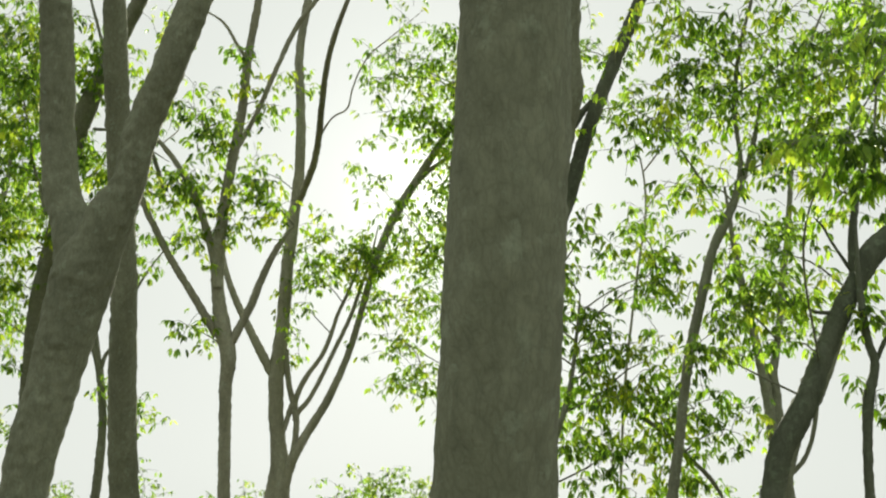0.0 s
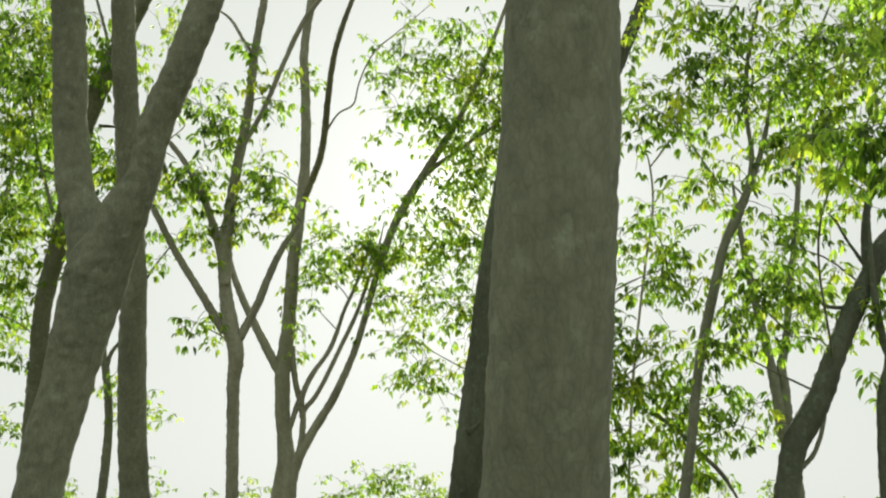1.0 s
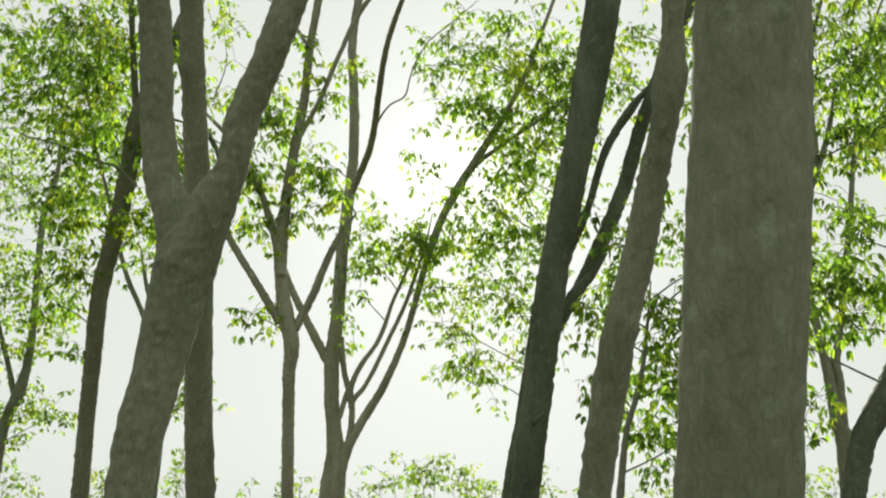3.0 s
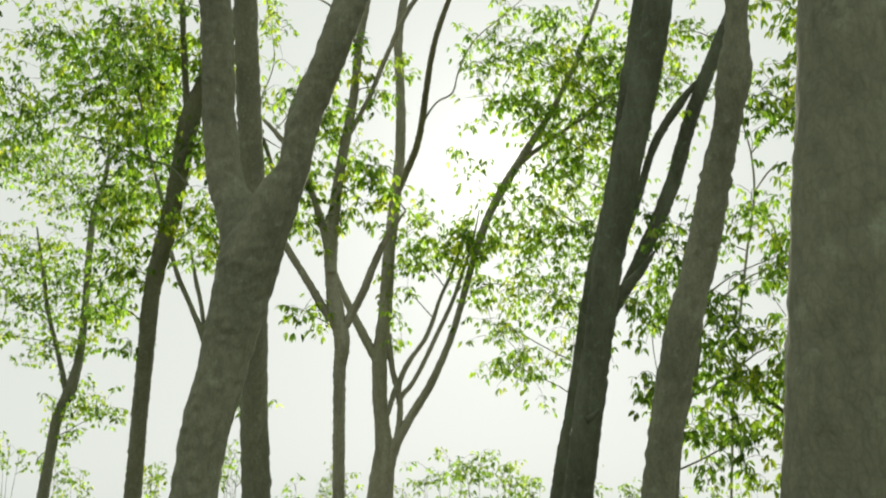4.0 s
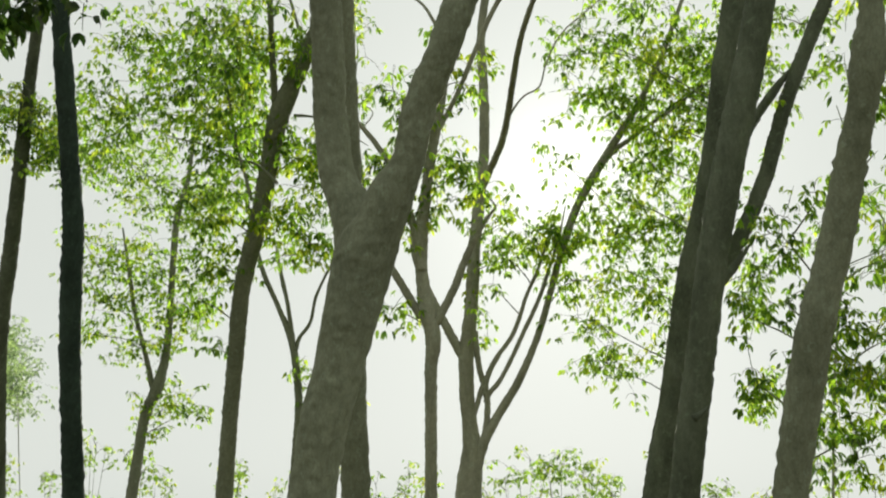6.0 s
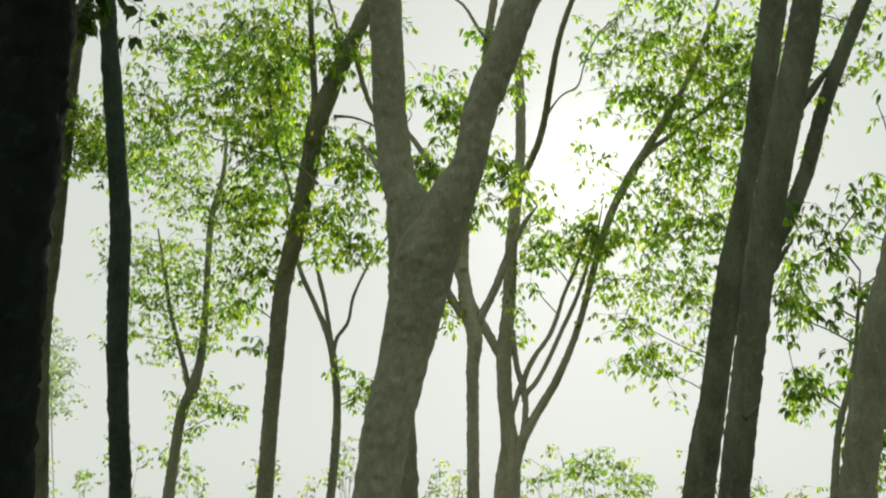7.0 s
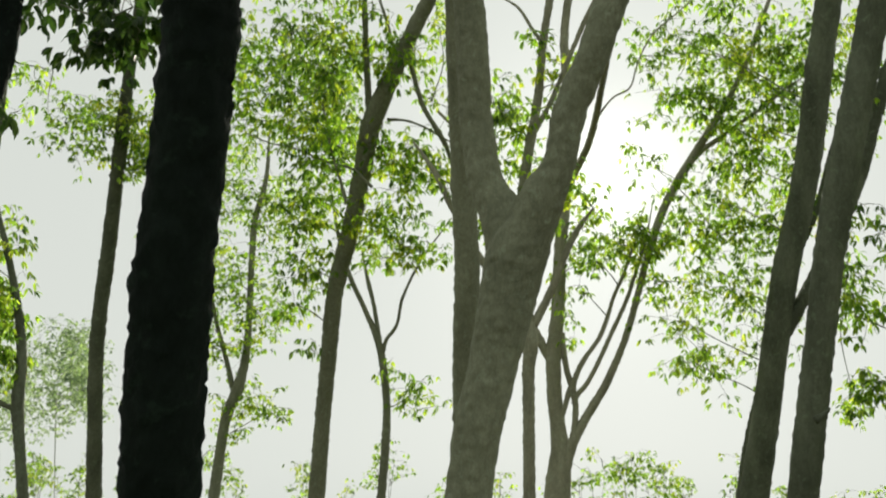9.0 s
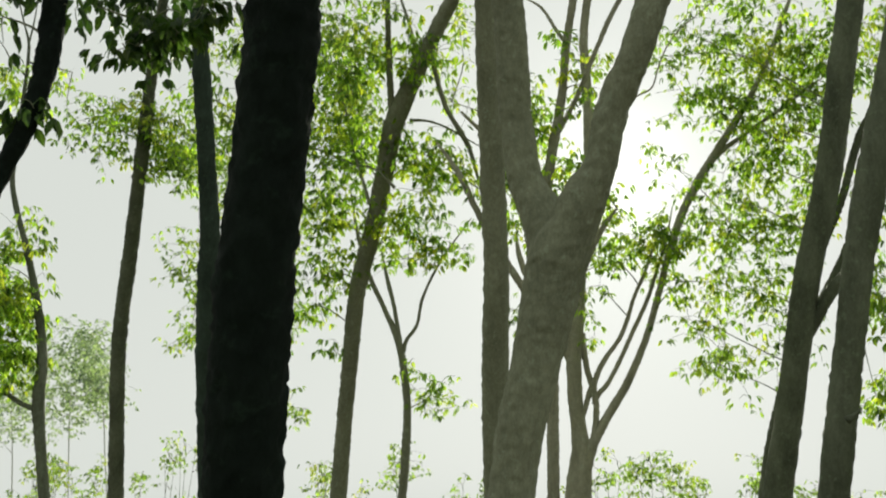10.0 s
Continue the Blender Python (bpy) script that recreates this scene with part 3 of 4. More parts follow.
tree = new_tree("rubber_tree", "thin bent mossy rubber tree with small green crown", (-8.294, 13.524))
limb(tree, "trunk", BARK_MOSS, [(-8.294, 13.524, -0.15, 0.116), (-8.136, 13, 1.514, 0.104), (-8.002, 12.555, 2.504, 0.095), (-7.875, 12.173, 3.327, 0.093), (-7.743, 11.918, 3.861, 0.093), (-7.548, 11.6, 4.512, 0.091), (-7.352, 11.25, 5.204, 0.083), (-7.157, 10.9, 5.871, 0.082), (-7.011, 10.645, 6.339, 0.067), (-6.726, 10.2, 7.121, 0.059), (-6.502, 9.849, 7.737, 0.05), (-6.217, 9.579, 8.353, 0.035), (-5.845, 9.359, 8.881, 0.015)])
leaves(tree, LEAF, [(-7.38, 10.96, 5.76, 0.62, 0.38, 2100), (-6.83, 11.09, 5.5, 0.41, 0.31, 1500), (-7.73, 10.88, 5.92, 0.27, 0.24, 400), (-7.07, 10.9, 5.87, 0.41, 0.27, 800), (-5.84, 9.36, 8.98, 1, 0.55, 130), (-5.14, 9.86, 8.58, 0.8, 0.45, 80)], size=0.076)
finish(tree)

tree = new_tree("young_tree", "young two-stemmed tree with bright yellow-green leaves", (-8.428, 17.654))
limb(tree, "trunk", BARK, [(-8.428, 17.654, -0.15, 0.111), (-8.336, 17.654, 1.569, 0.1), (-8.282, 17.654, 2.327, 0.092), (-8.208, 17.654, 3.003, 0.093), (-8.046, 17.654, 3.444, 0.102), (-7.955, 17.654, 3.891, 0.077), (-7.927, 17.654, 4.694, 0.06), (-7.949, 17.654, 5.724, 0.057), (-7.942, 17.654, 6.567, 0.057), (-7.795, 17.654, 7.318, 0.044), (-7.793, 17.654, 8.53, 0.013)])
limb(tree, "limb", BARK, [(-8.113, 17.654, 3.395, 0.055), (-8.335, 17.654, 4.089, 0.043), (-8.553, 17.654, 4.694, 0.039), (-8.785, 17.654, 5.623, 0.035), (-8.969, 17.654, 6.363, 0.013)])
leaves(tree, LEAF, [(-8.31, 17.65, 7.11, 0.93, 0.62, 2213), (-9.02, 17.65, 7.66, 0.94, 0.63, 2023), (-7.62, 17.65, 6.56, 0.72, 0.61, 1391), (-9.05, 17.65, 5.94, 0.61, 0.51, 1138), (-8.16, 17.65, 5.51, 0.81, 0.61, 1644), (-7.58, 17.65, 4.9, 0.5, 0.5, 885), (-9.05, 17.65, 4.9, 0.5, 0.41, 758), (-7.95, 17.65, 4.29, 0.4, 0.4, 569), (-8.56, 17.65, 4.19, 0.4, 0.3, 379), (-7.85, 17.65, 3.3, 0.59, 0.4, 569), (-7.33, 17.65, 3.11, 0.4, 0.29, 252), (-8, 17.65, 2.72, 0.29, 0.29, 252), (-9.18, 16.6, 5.37, 0.3, 0.16, 218), (-8.95, 16.6, 4.19, 0.26, 0.24, 229), (-8.87, 16.6, 4.98, 0.22, 0.2, 138)], size=0.092)
leaves(tree, LEAF, [(-9.25, 17.5, 5.57, 0.44, 0.29, 345), (-8.71, 17.5, 4.85, 0.44, 0.29, 379), (-9.26, 17.5, 4.35, 0.29, 0.24, 184), (-8.3, 17.5, 5.41, 0.39, 0.34, 345), (-7.66, 17.5, 4.61, 0.34, 0.34, 299), (-8.49, 17.5, 4.25, 0.29, 0.24, 184), (-7.71, 17.5, 3.14, 0.29, 0.2, 126), (-7.2, 17.5, 2.95, 0.24, 0.15, 92), (-9.63, 17.5, 6.09, 0.39, 0.29, 252)], size=0.092)
finish(tree)

tree = new_tree("young_tree", "thin young tree forking into three fine branches", (-4.485, 13.600))
limb(tree, "trunk", BARK, [(-4.485, 13.6, -0.15, 0.063), (-4.431, 13.6, 1.607, 0.056), (-4.399, 13.6, 2.333, 0.057), (-4.401, 13.6, 2.778, 0.052), (-4.457, 13.6, 3.229, 0.052), (-4.534, 13.6, 3.596, 0.049), (-4.769, 13.6, 4.118, 0.035), (-4.989, 13.6, 4.556, 0.033), (-5.178, 13.6, 5.124, 0.027), (-5.34, 13.6, 5.873, 0.009)])
limb(tree, "limb", BARK, [(-4.489, 13.6, 3.458, 0.035), (-4.538, 13.6, 3.689, 0.032), (-4.636, 13.6, 4.156, 0.03), (-4.748, 13.6, 4.553, 0.027), (-4.846, 13.6, 4.956, 0.008)])
limb(tree, "limb", BARK, [(-4.483, 13.6, 3.496, 0.029), (-4.443, 13.6, 3.673, 0.026), (-4.324, 13.6, 3.843, 0.024), (-4.244, 13.6, 4.232, 0.021), (-4.039, 13.6, 4.703, 0.017), (-3.584, 13.6, 5.375, 0.006)])
leaves(tree, LEAF, [(-4.1, 13.6, 2.93, 0.38, 0.3, 520), (-4.85, 13.6, 4.96, 0.39, 0.39, 320), (-4.38, 13.6, 3.38, 0.15, 0.23, 80)], size=0.092)
finish(tree)

tree = new_tree("young_tree", "crooked young tree with backlit lime-green leaves", (-9.509, 14))
limb(tree, "trunk", BARK_MOSS, [(-9.509, 14, -0.15, 0.091), (-9.744, 14, 1.491, 0.081), (-9.939, 14, 2.446, 0.082), (-10, 14, 2.772, 0.091), (-10.023, 14, 3.436, 0.075), (-10.116, 14, 3.943, 0.067), (-10.318, 14, 4.635, 0.055), (-10.541, 14, 5.256, 0.048), (-10.757, 14, 5.801, 0.044), (-10.889, 14.00, 6.248, 0.040), (-10.884, 14.00, 6.919, 0.037), (-10.889, 14.00, 7.680, 0.032), (-10.894, 14.00, 8.311, 0.026), (-10.922, 14.00, 8.598, 0.022), (-11.048, 14.00, 8.943, 0.015), (-11.163, 14.00, 9.272, 0.011), (-11.294, 14.00, 9.789, 0.005)])
limb(tree, "limb", BARK_MOSS, [(-10.021, 14, 2.731, 0.041), (-10.258, 14, 2.811, 0.037), (-10.554, 14, 2.974, 0.033), (-11.243, 14, 3.264, 0.01)])
limb(tree, "limb", BARK_MOSS, [(-10.924, 14, 8.539, 0.017), (-10.881, 14, 8.893, 0.013), (-10.863, 14, 9.212, 0.009), (-10.888, 14, 9.71, 0.004)])
limb(tree, "limb", BARK_MOSS, [(-10.895, 14, 8.018, 0.016), (-11.168, 14, 8.276, 0.012), (-11.367, 14, 8.564, 0.008), (-11.582, 14, 8.795, 0.004)])
limb(tree, "limb", BARK_MOSS, [(-10.887, 14, 8.262, 0.016), (-10.579, 14, 8.167, 0.012), (-10.337, 14, 8.116, 0.008), (-10.095, 14, 8.046, 0.004)])
leaves(tree, LEAF, [(-10.59, 14, 5.3, 0.48, 0.39, 432), (-10.57, 14, 4.46, 0.38, 0.47, 624), (-10.62, 14, 3.77, 0.38, 0.51, 768), (-11.39, 14, 4.21, 0.51, 0.69, 624), (-10.41, 14, 3.27, 0.33, 0.25, 288), (-10.29, 14, 5.16, 0.26, 0.22, 120), (-10.59, 14, 4.25, 0.34, 0.34, 624), (-10.82, 14, 4.91, 0.34, 0.34, 384), (-10.54, 14, 3.56, 0.42, 0.25, 480)], size=0.14)
leaves(tree, LEAF, [(-10.62, 14.00, 8.01, 0.27, 0.16, 120), (-10.27, 14.00, 8.07, 0.17, 0.12, 70), (-10.60, 14.00, 7.39, 0.20, 0.17, 110), (-10.09, 14.00, 7.27, 0.09, 0.08, 40), (-11.22, 14.00, 8.10, 0.24, 0.14, 260), (-11.09, 14.00, 7.71, 0.24, 0.12, 240), (-11.15, 14.00, 7.29, 0.16, 0.12, 150), (-11.48, 14.00, 9.07, 0.20, 0.15, 120), (-10.40, 14.00, 7.93, 0.12, 0.10, 60)], size=0.12)
finish(tree)

tree = new_tree("rubber_tree", "strongly leaning dark trunk with large drooping leaves", (-4.782, 4.25))
limb(tree, "trunk", BARK_SHADED, [(-4.782, 4.25, -0.15, 0.058), (-4.701, 4.25, 1.762, 0.052), (-4.669, 4.25, 2.288, 0.05), (-4.576, 4.25, 2.643, 0.048), (-4.5, 4.25, 2.837, 0.047), (-4.424, 4.25, 3.034, 0.046), (-4.344, 4.25, 3.22, 0.049), (-4.292, 4.25, 3.438, 0.053), (-4.27, 4.25, 3.647, 0.056), (-4.271, 4.25, 3.893, 0.057), (-4.274, 4.25, 4.611, 0.048), (-4.337, 4.33, 5.329, 0.034), (-4.519, 4.41, 5.945, 0.014)])
limb(tree, "limb", BARK_SHADED, [(-4.28, 4.25, 4.018, 0.021), (-4.2, 4.25, 4.1, 0.015), (-4.13, 4.25, 4.13, 0.01), (-4.05, 4.25, 4.1, 0.003)])
limb(tree, "limb", BARK_SHADED, [(-4.275, 4.25, 4.56, 0.034), (-4.33, 4.6, 4.72, 0.03), (-4.3, 5.05, 4.74, 0.024), (-4.12, 5.28, 4.6, 0.018), (-3.9, 5.3, 4.5, 0.012), (-3.7, 5.3, 4.46, 0.005)])
leaves(tree, LEAF_UNLIT, [(-4.29, 5.3, 4.3, 0.24, 0.17, 336), (-4.38, 5.3, 4.14, 0.13, 0.13, 134), (-4.12, 5.3, 4.15, 0.12, 0.11, 110), (-3.87, 5.3, 4.32, 0.16, 0.16, 152), (-4.69, 5.3, 4.43, 0.23, 0.09, 122), (-4.18, 5.3, 4.37, 0.28, 0.16, 213), (-4.285, 4.25, 3.32, 0.05, 0.06, 80), (-4.55, 4.25, 3.82, 0.09, 0.11, 45), (-4.2, 4.25, 3.86, 0.11, 0.05, 45), (-4.52, 4.41, 6.04, 1, 0.55, 169), (-3.82, 4.91, 5.65, 0.8, 0.45, 104)], size=0.1, broad=True)
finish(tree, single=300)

tree = new_tree("rubber_tree", "thick dark rubber tree trunk with rough shaded bark", (-2.428, 2.581))
limb(tree, "trunk", BARK_SHADED, [(-2.428, 2.581, -0.15, 0.103), (-2.384, 2.34, 1.487, 0.092), (-2.378, 2.307, 1.644, 0.093), (-2.367, 2.275, 1.801, 0.091), (-2.356, 2.247, 1.932, 0.094), (-2.349, 2.228, 2.024, 0.094), (-2.334, 2.204, 2.143, 0.091), (-2.312, 2.168, 2.315, 0.09), (-2.292, 2.133, 2.488, 0.089), (-2.275, 2.1, 2.648, 0.088), (-2.16, 1.877, 3.728, 0.075), (-1.985, 1.734, 4.808, 0.053), (-1.707, 1.624, 5.734, 0.022)])
leaves(tree, LEAF, [(-1.71, 1.62, 5.83, 1, 0.55, 130), (-1.01, 2.12, 5.43, 0.8, 0.45, 80)], size=0.092)
finish(tree)

tree = new_tree("rubber_tree", "thin many-branched rubber tree with sparse leaves", (-2.294, 11.456))
limb(tree, "trunk", BARK_PALE, [(-2.294, 11.456, -0.15, 0.072), (-2.28, 11.1, 1.805, 0.064), (-2.273, 10.923, 2.485, 0.064), (-2.264, 10.805, 2.938, 0.067), (-2.242, 10.731, 3.221, 0.082), (-2.291, 10.672, 3.448, 0.088), (-2.352, 10.568, 3.844, 0.067), (-2.355, 10.465, 4.241, 0.07), (-2.305, 10.361, 4.639, 0.059), (-2.232, 10.243, 5.094, 0.053), (-2.119, 10.095, 5.663, 0.047), (-2.063, 9.962, 6.176, 0.041), (-1.95, 9.8, 6.804, 0.038), (-1.868, 9.682, 7.261, 0.032), (-1.726, 9.644, 7.717, 0.023), (-1.475, 9.623, 8.109, 0.01)])
limb(tree, "limb", BARK_PALE, [(-2.361, 10.679, 3.419, 0.044), (-2.622, 10.568, 3.843, 0.041), (-2.859, 10.472, 4.21, 0.038), (-3.067, 10.369, 4.607, 0.035), (-3.216, 10.288, 4.918, 0.032), (-3.453, 10.199, 5.258, 0.0092)])
limb(tree, "limb", BARK_PALE, [(-2.335, 10.5, 3.884, 0.05), (-2.435, 10.47, 4.327, 0.043), (-2.527, 10.44, 4.611, 0.04), (-2.655, 10.4, 4.919, 0.035), (-2.816, 10.36, 5.18, 0.03), (-2.986, 10.32, 5.391, 0.025), (-3.211, 10.3, 5.623, 0.014)])
limb(tree, "limb", BARK_PALE, [(-2.208, 10.694, 3.363, 0.047), (-2.035, 10.612, 3.676, 0.044), (-1.89, 10.524, 4.017, 0.038), (-1.746, 10.45, 4.301, 0.032), (-1.571, 10.391, 4.53, 0.0092)])
limb(tree, "limb", BARK_PALE, [(-2.052, 9.962, 6.176, 0.021), (-2.17, 9.918, 6.346, 0.018), (-2.319, 9.859, 6.573, 0.015), (-2.555, 9.822, 6.714, 0.0048)])
limb(tree, "limb", BARK_PALE, [(-2.192, 10.199, 5.265, 0.032), (-1.989, 10.11, 5.607, 0.026), (-1.758, 9.977, 6.121, 0.026), (-1.526, 9.859, 6.578, 0.026), (-1.351, 9.8, 6.807, 0.024), (-1.143, 9.73, 7.079, 0.02), (-0.875, 9.74, 7.352, 0.014), (-0.516, 9.759, 7.585, 0.006)])
leaves(tree, LEAF, [(-2.58, 10.11, 5.6, 0.3, 0.24, 433), (-2.69, 10.3, 4.86, 0.37, 0.3, 578), (-2.57, 10.42, 4.41, 0.37, 0.24, 467), (-2.04, 10.32, 4.81, 0.24, 0.37, 467), (-1.81, 10.33, 4.76, 0.24, 0.3, 433), (-2.62, 10.66, 3.5, 0.22, 0.17, 231), (-2.4, 10.18, 5.32, 0.19, 0.3, 216), (-1.93, 10.07, 5.78, 0.24, 0.37, 289), (-2.11, 9.96, 6.18, 0.19, 0.19, 144), (-3.62, 12.5, 7.6, 0.32, 0.55, 382), (-3.71, 12.5, 6.65, 0.23, 0.38, 212), (-2.57, 10.5, 5.76, 0.33, 0.33, 382)], size=0.092)
leaves(tree, LEAF, [(-2.68, 10.5, 5.06, 0.25, 0.25, 255), (-1.48, 9.62, 8.21, 1.05, 0.58, 137), (-0.78, 10.12, 7.81, 0.84, 0.47, 85), (-0.52, 9.76, 7.68, 1.05, 0.58, 137), (0.18, 10.26, 7.29, 0.84, 0.47, 85)], size=0.092)
finish(tree)

tree = new_tree("rubber_tree", "multi-stemmed rubber tree forking low into curved limbs", (-2.268, 13.936))
limb(tree, "trunk", BARK_PALE, [(-2.268, 13.936, -0.15, 0.179), (-2.14, 13.8, 1.884, 0.16), (-2.108, 13.766, 2.239, 0.132), (-2.139, 13.739, 2.525, 0.103), (-2.179, 13.705, 2.885, 0.096), (-2.19, 13.65, 3.468, 0.1), (-2.135, 13.595, 4.061, 0.09), (-2.098, 13.527, 4.814, 0.083), (-2.041, 13.473, 5.428, 0.076), (-1.972, 13.405, 6.208, 0.069), (-1.979, 13.336, 7.003, 0.066), (-2.019, 13.268, 7.815, 0.059), (-1.925, 13.2, 8.646, 0.055), (-1.847, 13.144, 9.332, 0.047), (-1.71, 13.168, 10.019, 0.033), (-1.463, 13.2, 10.607, 0.014)])
limb(tree, "limb", BARK_PALE, [(-2.06, 13.75, 2.023, 0.085), (-1.962, 13.72, 2.331, 0.07), (-1.814, 13.7, 2.613, 0.06), (-1.547, 13.65, 3.046, 0.054), (-1.352, 13.6, 3.458, 0.047), (-1.2, 13.55, 3.864, 0.043), (-1.107, 13.5, 4.19, 0.042), (-0.976, 13.4, 4.655, 0.046), (-0.73, 13.3, 5.369, 0.054), (-0.477, 13.2, 5.815, 0.056), (-0.183, 13.1, 6.266, 0.05), (0.072, 13, 6.66, 0.041), (0.322, 12.9, 7.138, 0.034), (0.581, 12.8, 7.805, 0.027), (0.86, 12.7, 8.561, 0.02), (1.228, 12.7, 9.437, 0.01)])
limb(tree, "limb", BARK_PALE, [(-0.487, 13.2, 5.801, 0.038), (-0.275, 13.15, 6.048, 0.034), (-0.06, 13.1, 6.2, 0.03), (0.256, 13, 6.398, 0.025), (0.588, 12.9, 6.607, 0.02), (0.775, 12.85, 6.755, 0.015), (1.015, 12.8, 6.899, 0.007)])
limb(tree, "limb", BARK_PALE, [(-2.194, 13.66, 3.358, 0.067), (-2.383, 13.63, 3.689, 0.06), (-2.583, 13.595, 4.059, 0.052), (-2.786, 13.558, 4.47, 0.045), (-2.912, 13.527, 4.81, 0.038), (-2.963, 13.5, 5.115, 0.012)])
limb(tree, "limb", BARK_PALE, [(-1.968, 13.45, 5.721, 0.04), (-1.864, 13.2, 5.874, 0.046), (-1.713, 12.8, 6.028, 0.045), (-1.575, 12.2, 6.233, 0.042), (-1.474, 11.6, 6.46, 0.039), (-1.341, 11, 6.748, 0.034), (-1.196, 10.6, 6.955, 0.03), (-1.009, 10.3, 7.256, 0.02), (-0.824, 10.2, 7.59, 0.008)])
limb(tree, "limb", BARK_PALE, [(-1.591, 12.25, 6.2, 0.017), (-1.36, 11.8, 6.314, 0.011), (-1.153, 11.5, 6.324, 0.011), (-1.092, 11.3, 6.453, 0.009), (-1, 11.2, 6.656, 0.009), (-0.848, 11, 6.79, 0.008), (-0.649, 10.9, 6.916, 0.007), (-0.485, 10.8, 7.014, 0.006), (-0.242, 10.7, 7.186, 0.003)])
limb(tree, "limb", BARK_PALE, [(-1.978, 13.74, 2.239, 0.05), (-1.923, 13.7, 2.597, 0.043), (-1.912, 13.68, 2.85, 0.041), (-1.939, 13.67, 3.017, 0.041), (-1.886, 13.66, 3.252, 0.036), (-1.766, 13.64, 3.464, 0.032), (-1.616, 13.6, 3.666, 0.031), (-1.511, 13.57, 3.892, 0.029), (-1.41, 13.54, 4.208, 0.026), (-1.251, 13.5, 4.569, 0.023), (-1.141, 13.5, 4.911, 0.016), (-1.06, 13.5, 5.257, 0.006)])
limb(tree, "limb", BARK_PALE, [(-1.942, 13.69, 2.843, 0.03), (-1.889, 13.68, 2.967, 0.034), (-1.793, 13.66, 3.068, 0.033), (-1.696, 13.63, 3.219, 0.03), (-1.606, 13.6, 3.392, 0.03), (-1.418, 13.56, 3.793, 0.03), (-1.229, 13.5, 4.199, 0.027), (-1.099, 13.45, 4.578, 0.023), (-0.967, 13.4, 4.997, 0.017), (-0.883, 13.4, 5.418, 0.007)])
limb(tree, "limb", BARK_PALE, [(-2.114, 13.72, 2.415, 0.042), (-2.104, 13.7, 2.61, 0.036), (-2.044, 13.69, 2.828, 0.034), (-1.983, 13.68, 3.033, 0.036), (-1.945, 13.67, 3.142, 0.02)])
limb(tree, "limb", BARK_PALE, [(-2.094, 13.66, 3.775, 0.05), (-2.06, 13.67, 3.491, 0.042), (-2.011, 13.68, 3.239, 0.038), (-1.954, 13.68, 3.047, 0.036), (-1.919, 13.69, 2.902, 0.025)])
leaves(tree, LEAF, [(-1.72, 13.49, 5.2, 0.3, 0.46, 523), (-1.81, 13.54, 4.66, 0.3, 0.3, 280), (-2, 13.32, 7.25, 0.16, 0.47, 210), (-1.98, 13.6, 3.99, 0.15, 0.45, 210), (-1.1, 13.55, 4.52, 0.23, 0.15, 140), (-2.59, 13.4, 6.2, 0.31, 0.38, 280), (-1.33, 13.49, 4.95, 0.52, 0.37, 772), (-0.89, 13.49, 5.02, 0.3, 0.3, 351), (-1.46, 13.2, 10.71, 1, 0.55, 169), (-0.76, 13.7, 10.31, 0.8, 0.45, 104), (-0.89, 13.26, 10, 1, 0.55, 169), (-0.19, 13.76, 9.6, 0.8, 0.45, 104)], size=0.092)
leaves(tree, LEAF, [(-1.66, 13.2, 4.64, 0.25, 0.18, 198), (-1.33, 13.2, 4.89, 0.22, 0.2, 156), (-1.06, 13.1, 4.92, 0.22, 0.26, 240), (-0.71, 13.1, 4.85, 0.3, 0.26, 312), (-0.83, 13.1, 4.33, 0.24, 0.18, 198), (-0.45, 13.1, 4.32, 0.26, 0.2, 204), (-1.11, 13.1, 5.18, 0.2, 0.12, 96), (-1.74, 13.2, 4.21, 0.12, 0.1, 42), (1.34, 13.26, 9.43, 1, 0.55, 169), (2.04, 13.76, 9.03, 0.8, 0.45, 104)], size=0.092)
finish(tree)

tree = new_tree("rubber_tree", "forked rubber tree with heavy limb bending aside", (2.157, 7.410))
limb(tree, "trunk", BARK_MOSS, [(2.157, 7.41, -0.15, 0.093), (2.274, 7.41, 1.759, 0.08), (2.35, 7.41, 2.03, 0.085), (2.478, 7.41, 2.247, 0.091), (2.586, 7.41, 2.426, 0.085), (2.668, 7.41, 2.629, 0.076), (2.768, 7.41, 2.834, 0.076), (2.872, 7.41, 3.042, 0.072), (3, 7.41, 3.254, 0.076), (3.119, 7.41, 3.447, 0.089), (3.461, 7.41, 3.781, 0.063), (3.877, 7.41, 4.376, 0.057), (4.281, 7.41, 4.957, 0.048), (4.74, 7.483, 5.538, 0.033), (5.25, 7.555, 6.037, 0.015)])
limb(tree, "limb", BARK_MOSS, [(2.998, 7.41, 3.233, 0.04), (2.987, 7.41, 3.382, 0.034), (2.996, 7.41, 3.553, 0.03), (3.034, 7.41, 3.772, 0.028), (3.09, 7.41, 3.994, 0.024), (3.18, 7.41, 4.264, 0.016), (3.268, 7.41, 4.493, 0.008)])
limb(tree, "limb", BARK_MOSS, [(2.829, 7.41, 3.021, 0.02), (2.769, 7.41, 3.025, 0.016), (2.691, 7.41, 3.029, 0.012), (2.627, 7.41, 3.049, 0.006)])
limb(tree, "limb", BARK_MOSS, [(2.976, 7.41, 3.339, 0.019), (2.91, 7.41, 3.445, 0.012), (2.839, 7.41, 3.575, 0.01), (2.787, 7.41, 3.683, 0.008), (2.729, 7.41, 3.748, 0.004)])
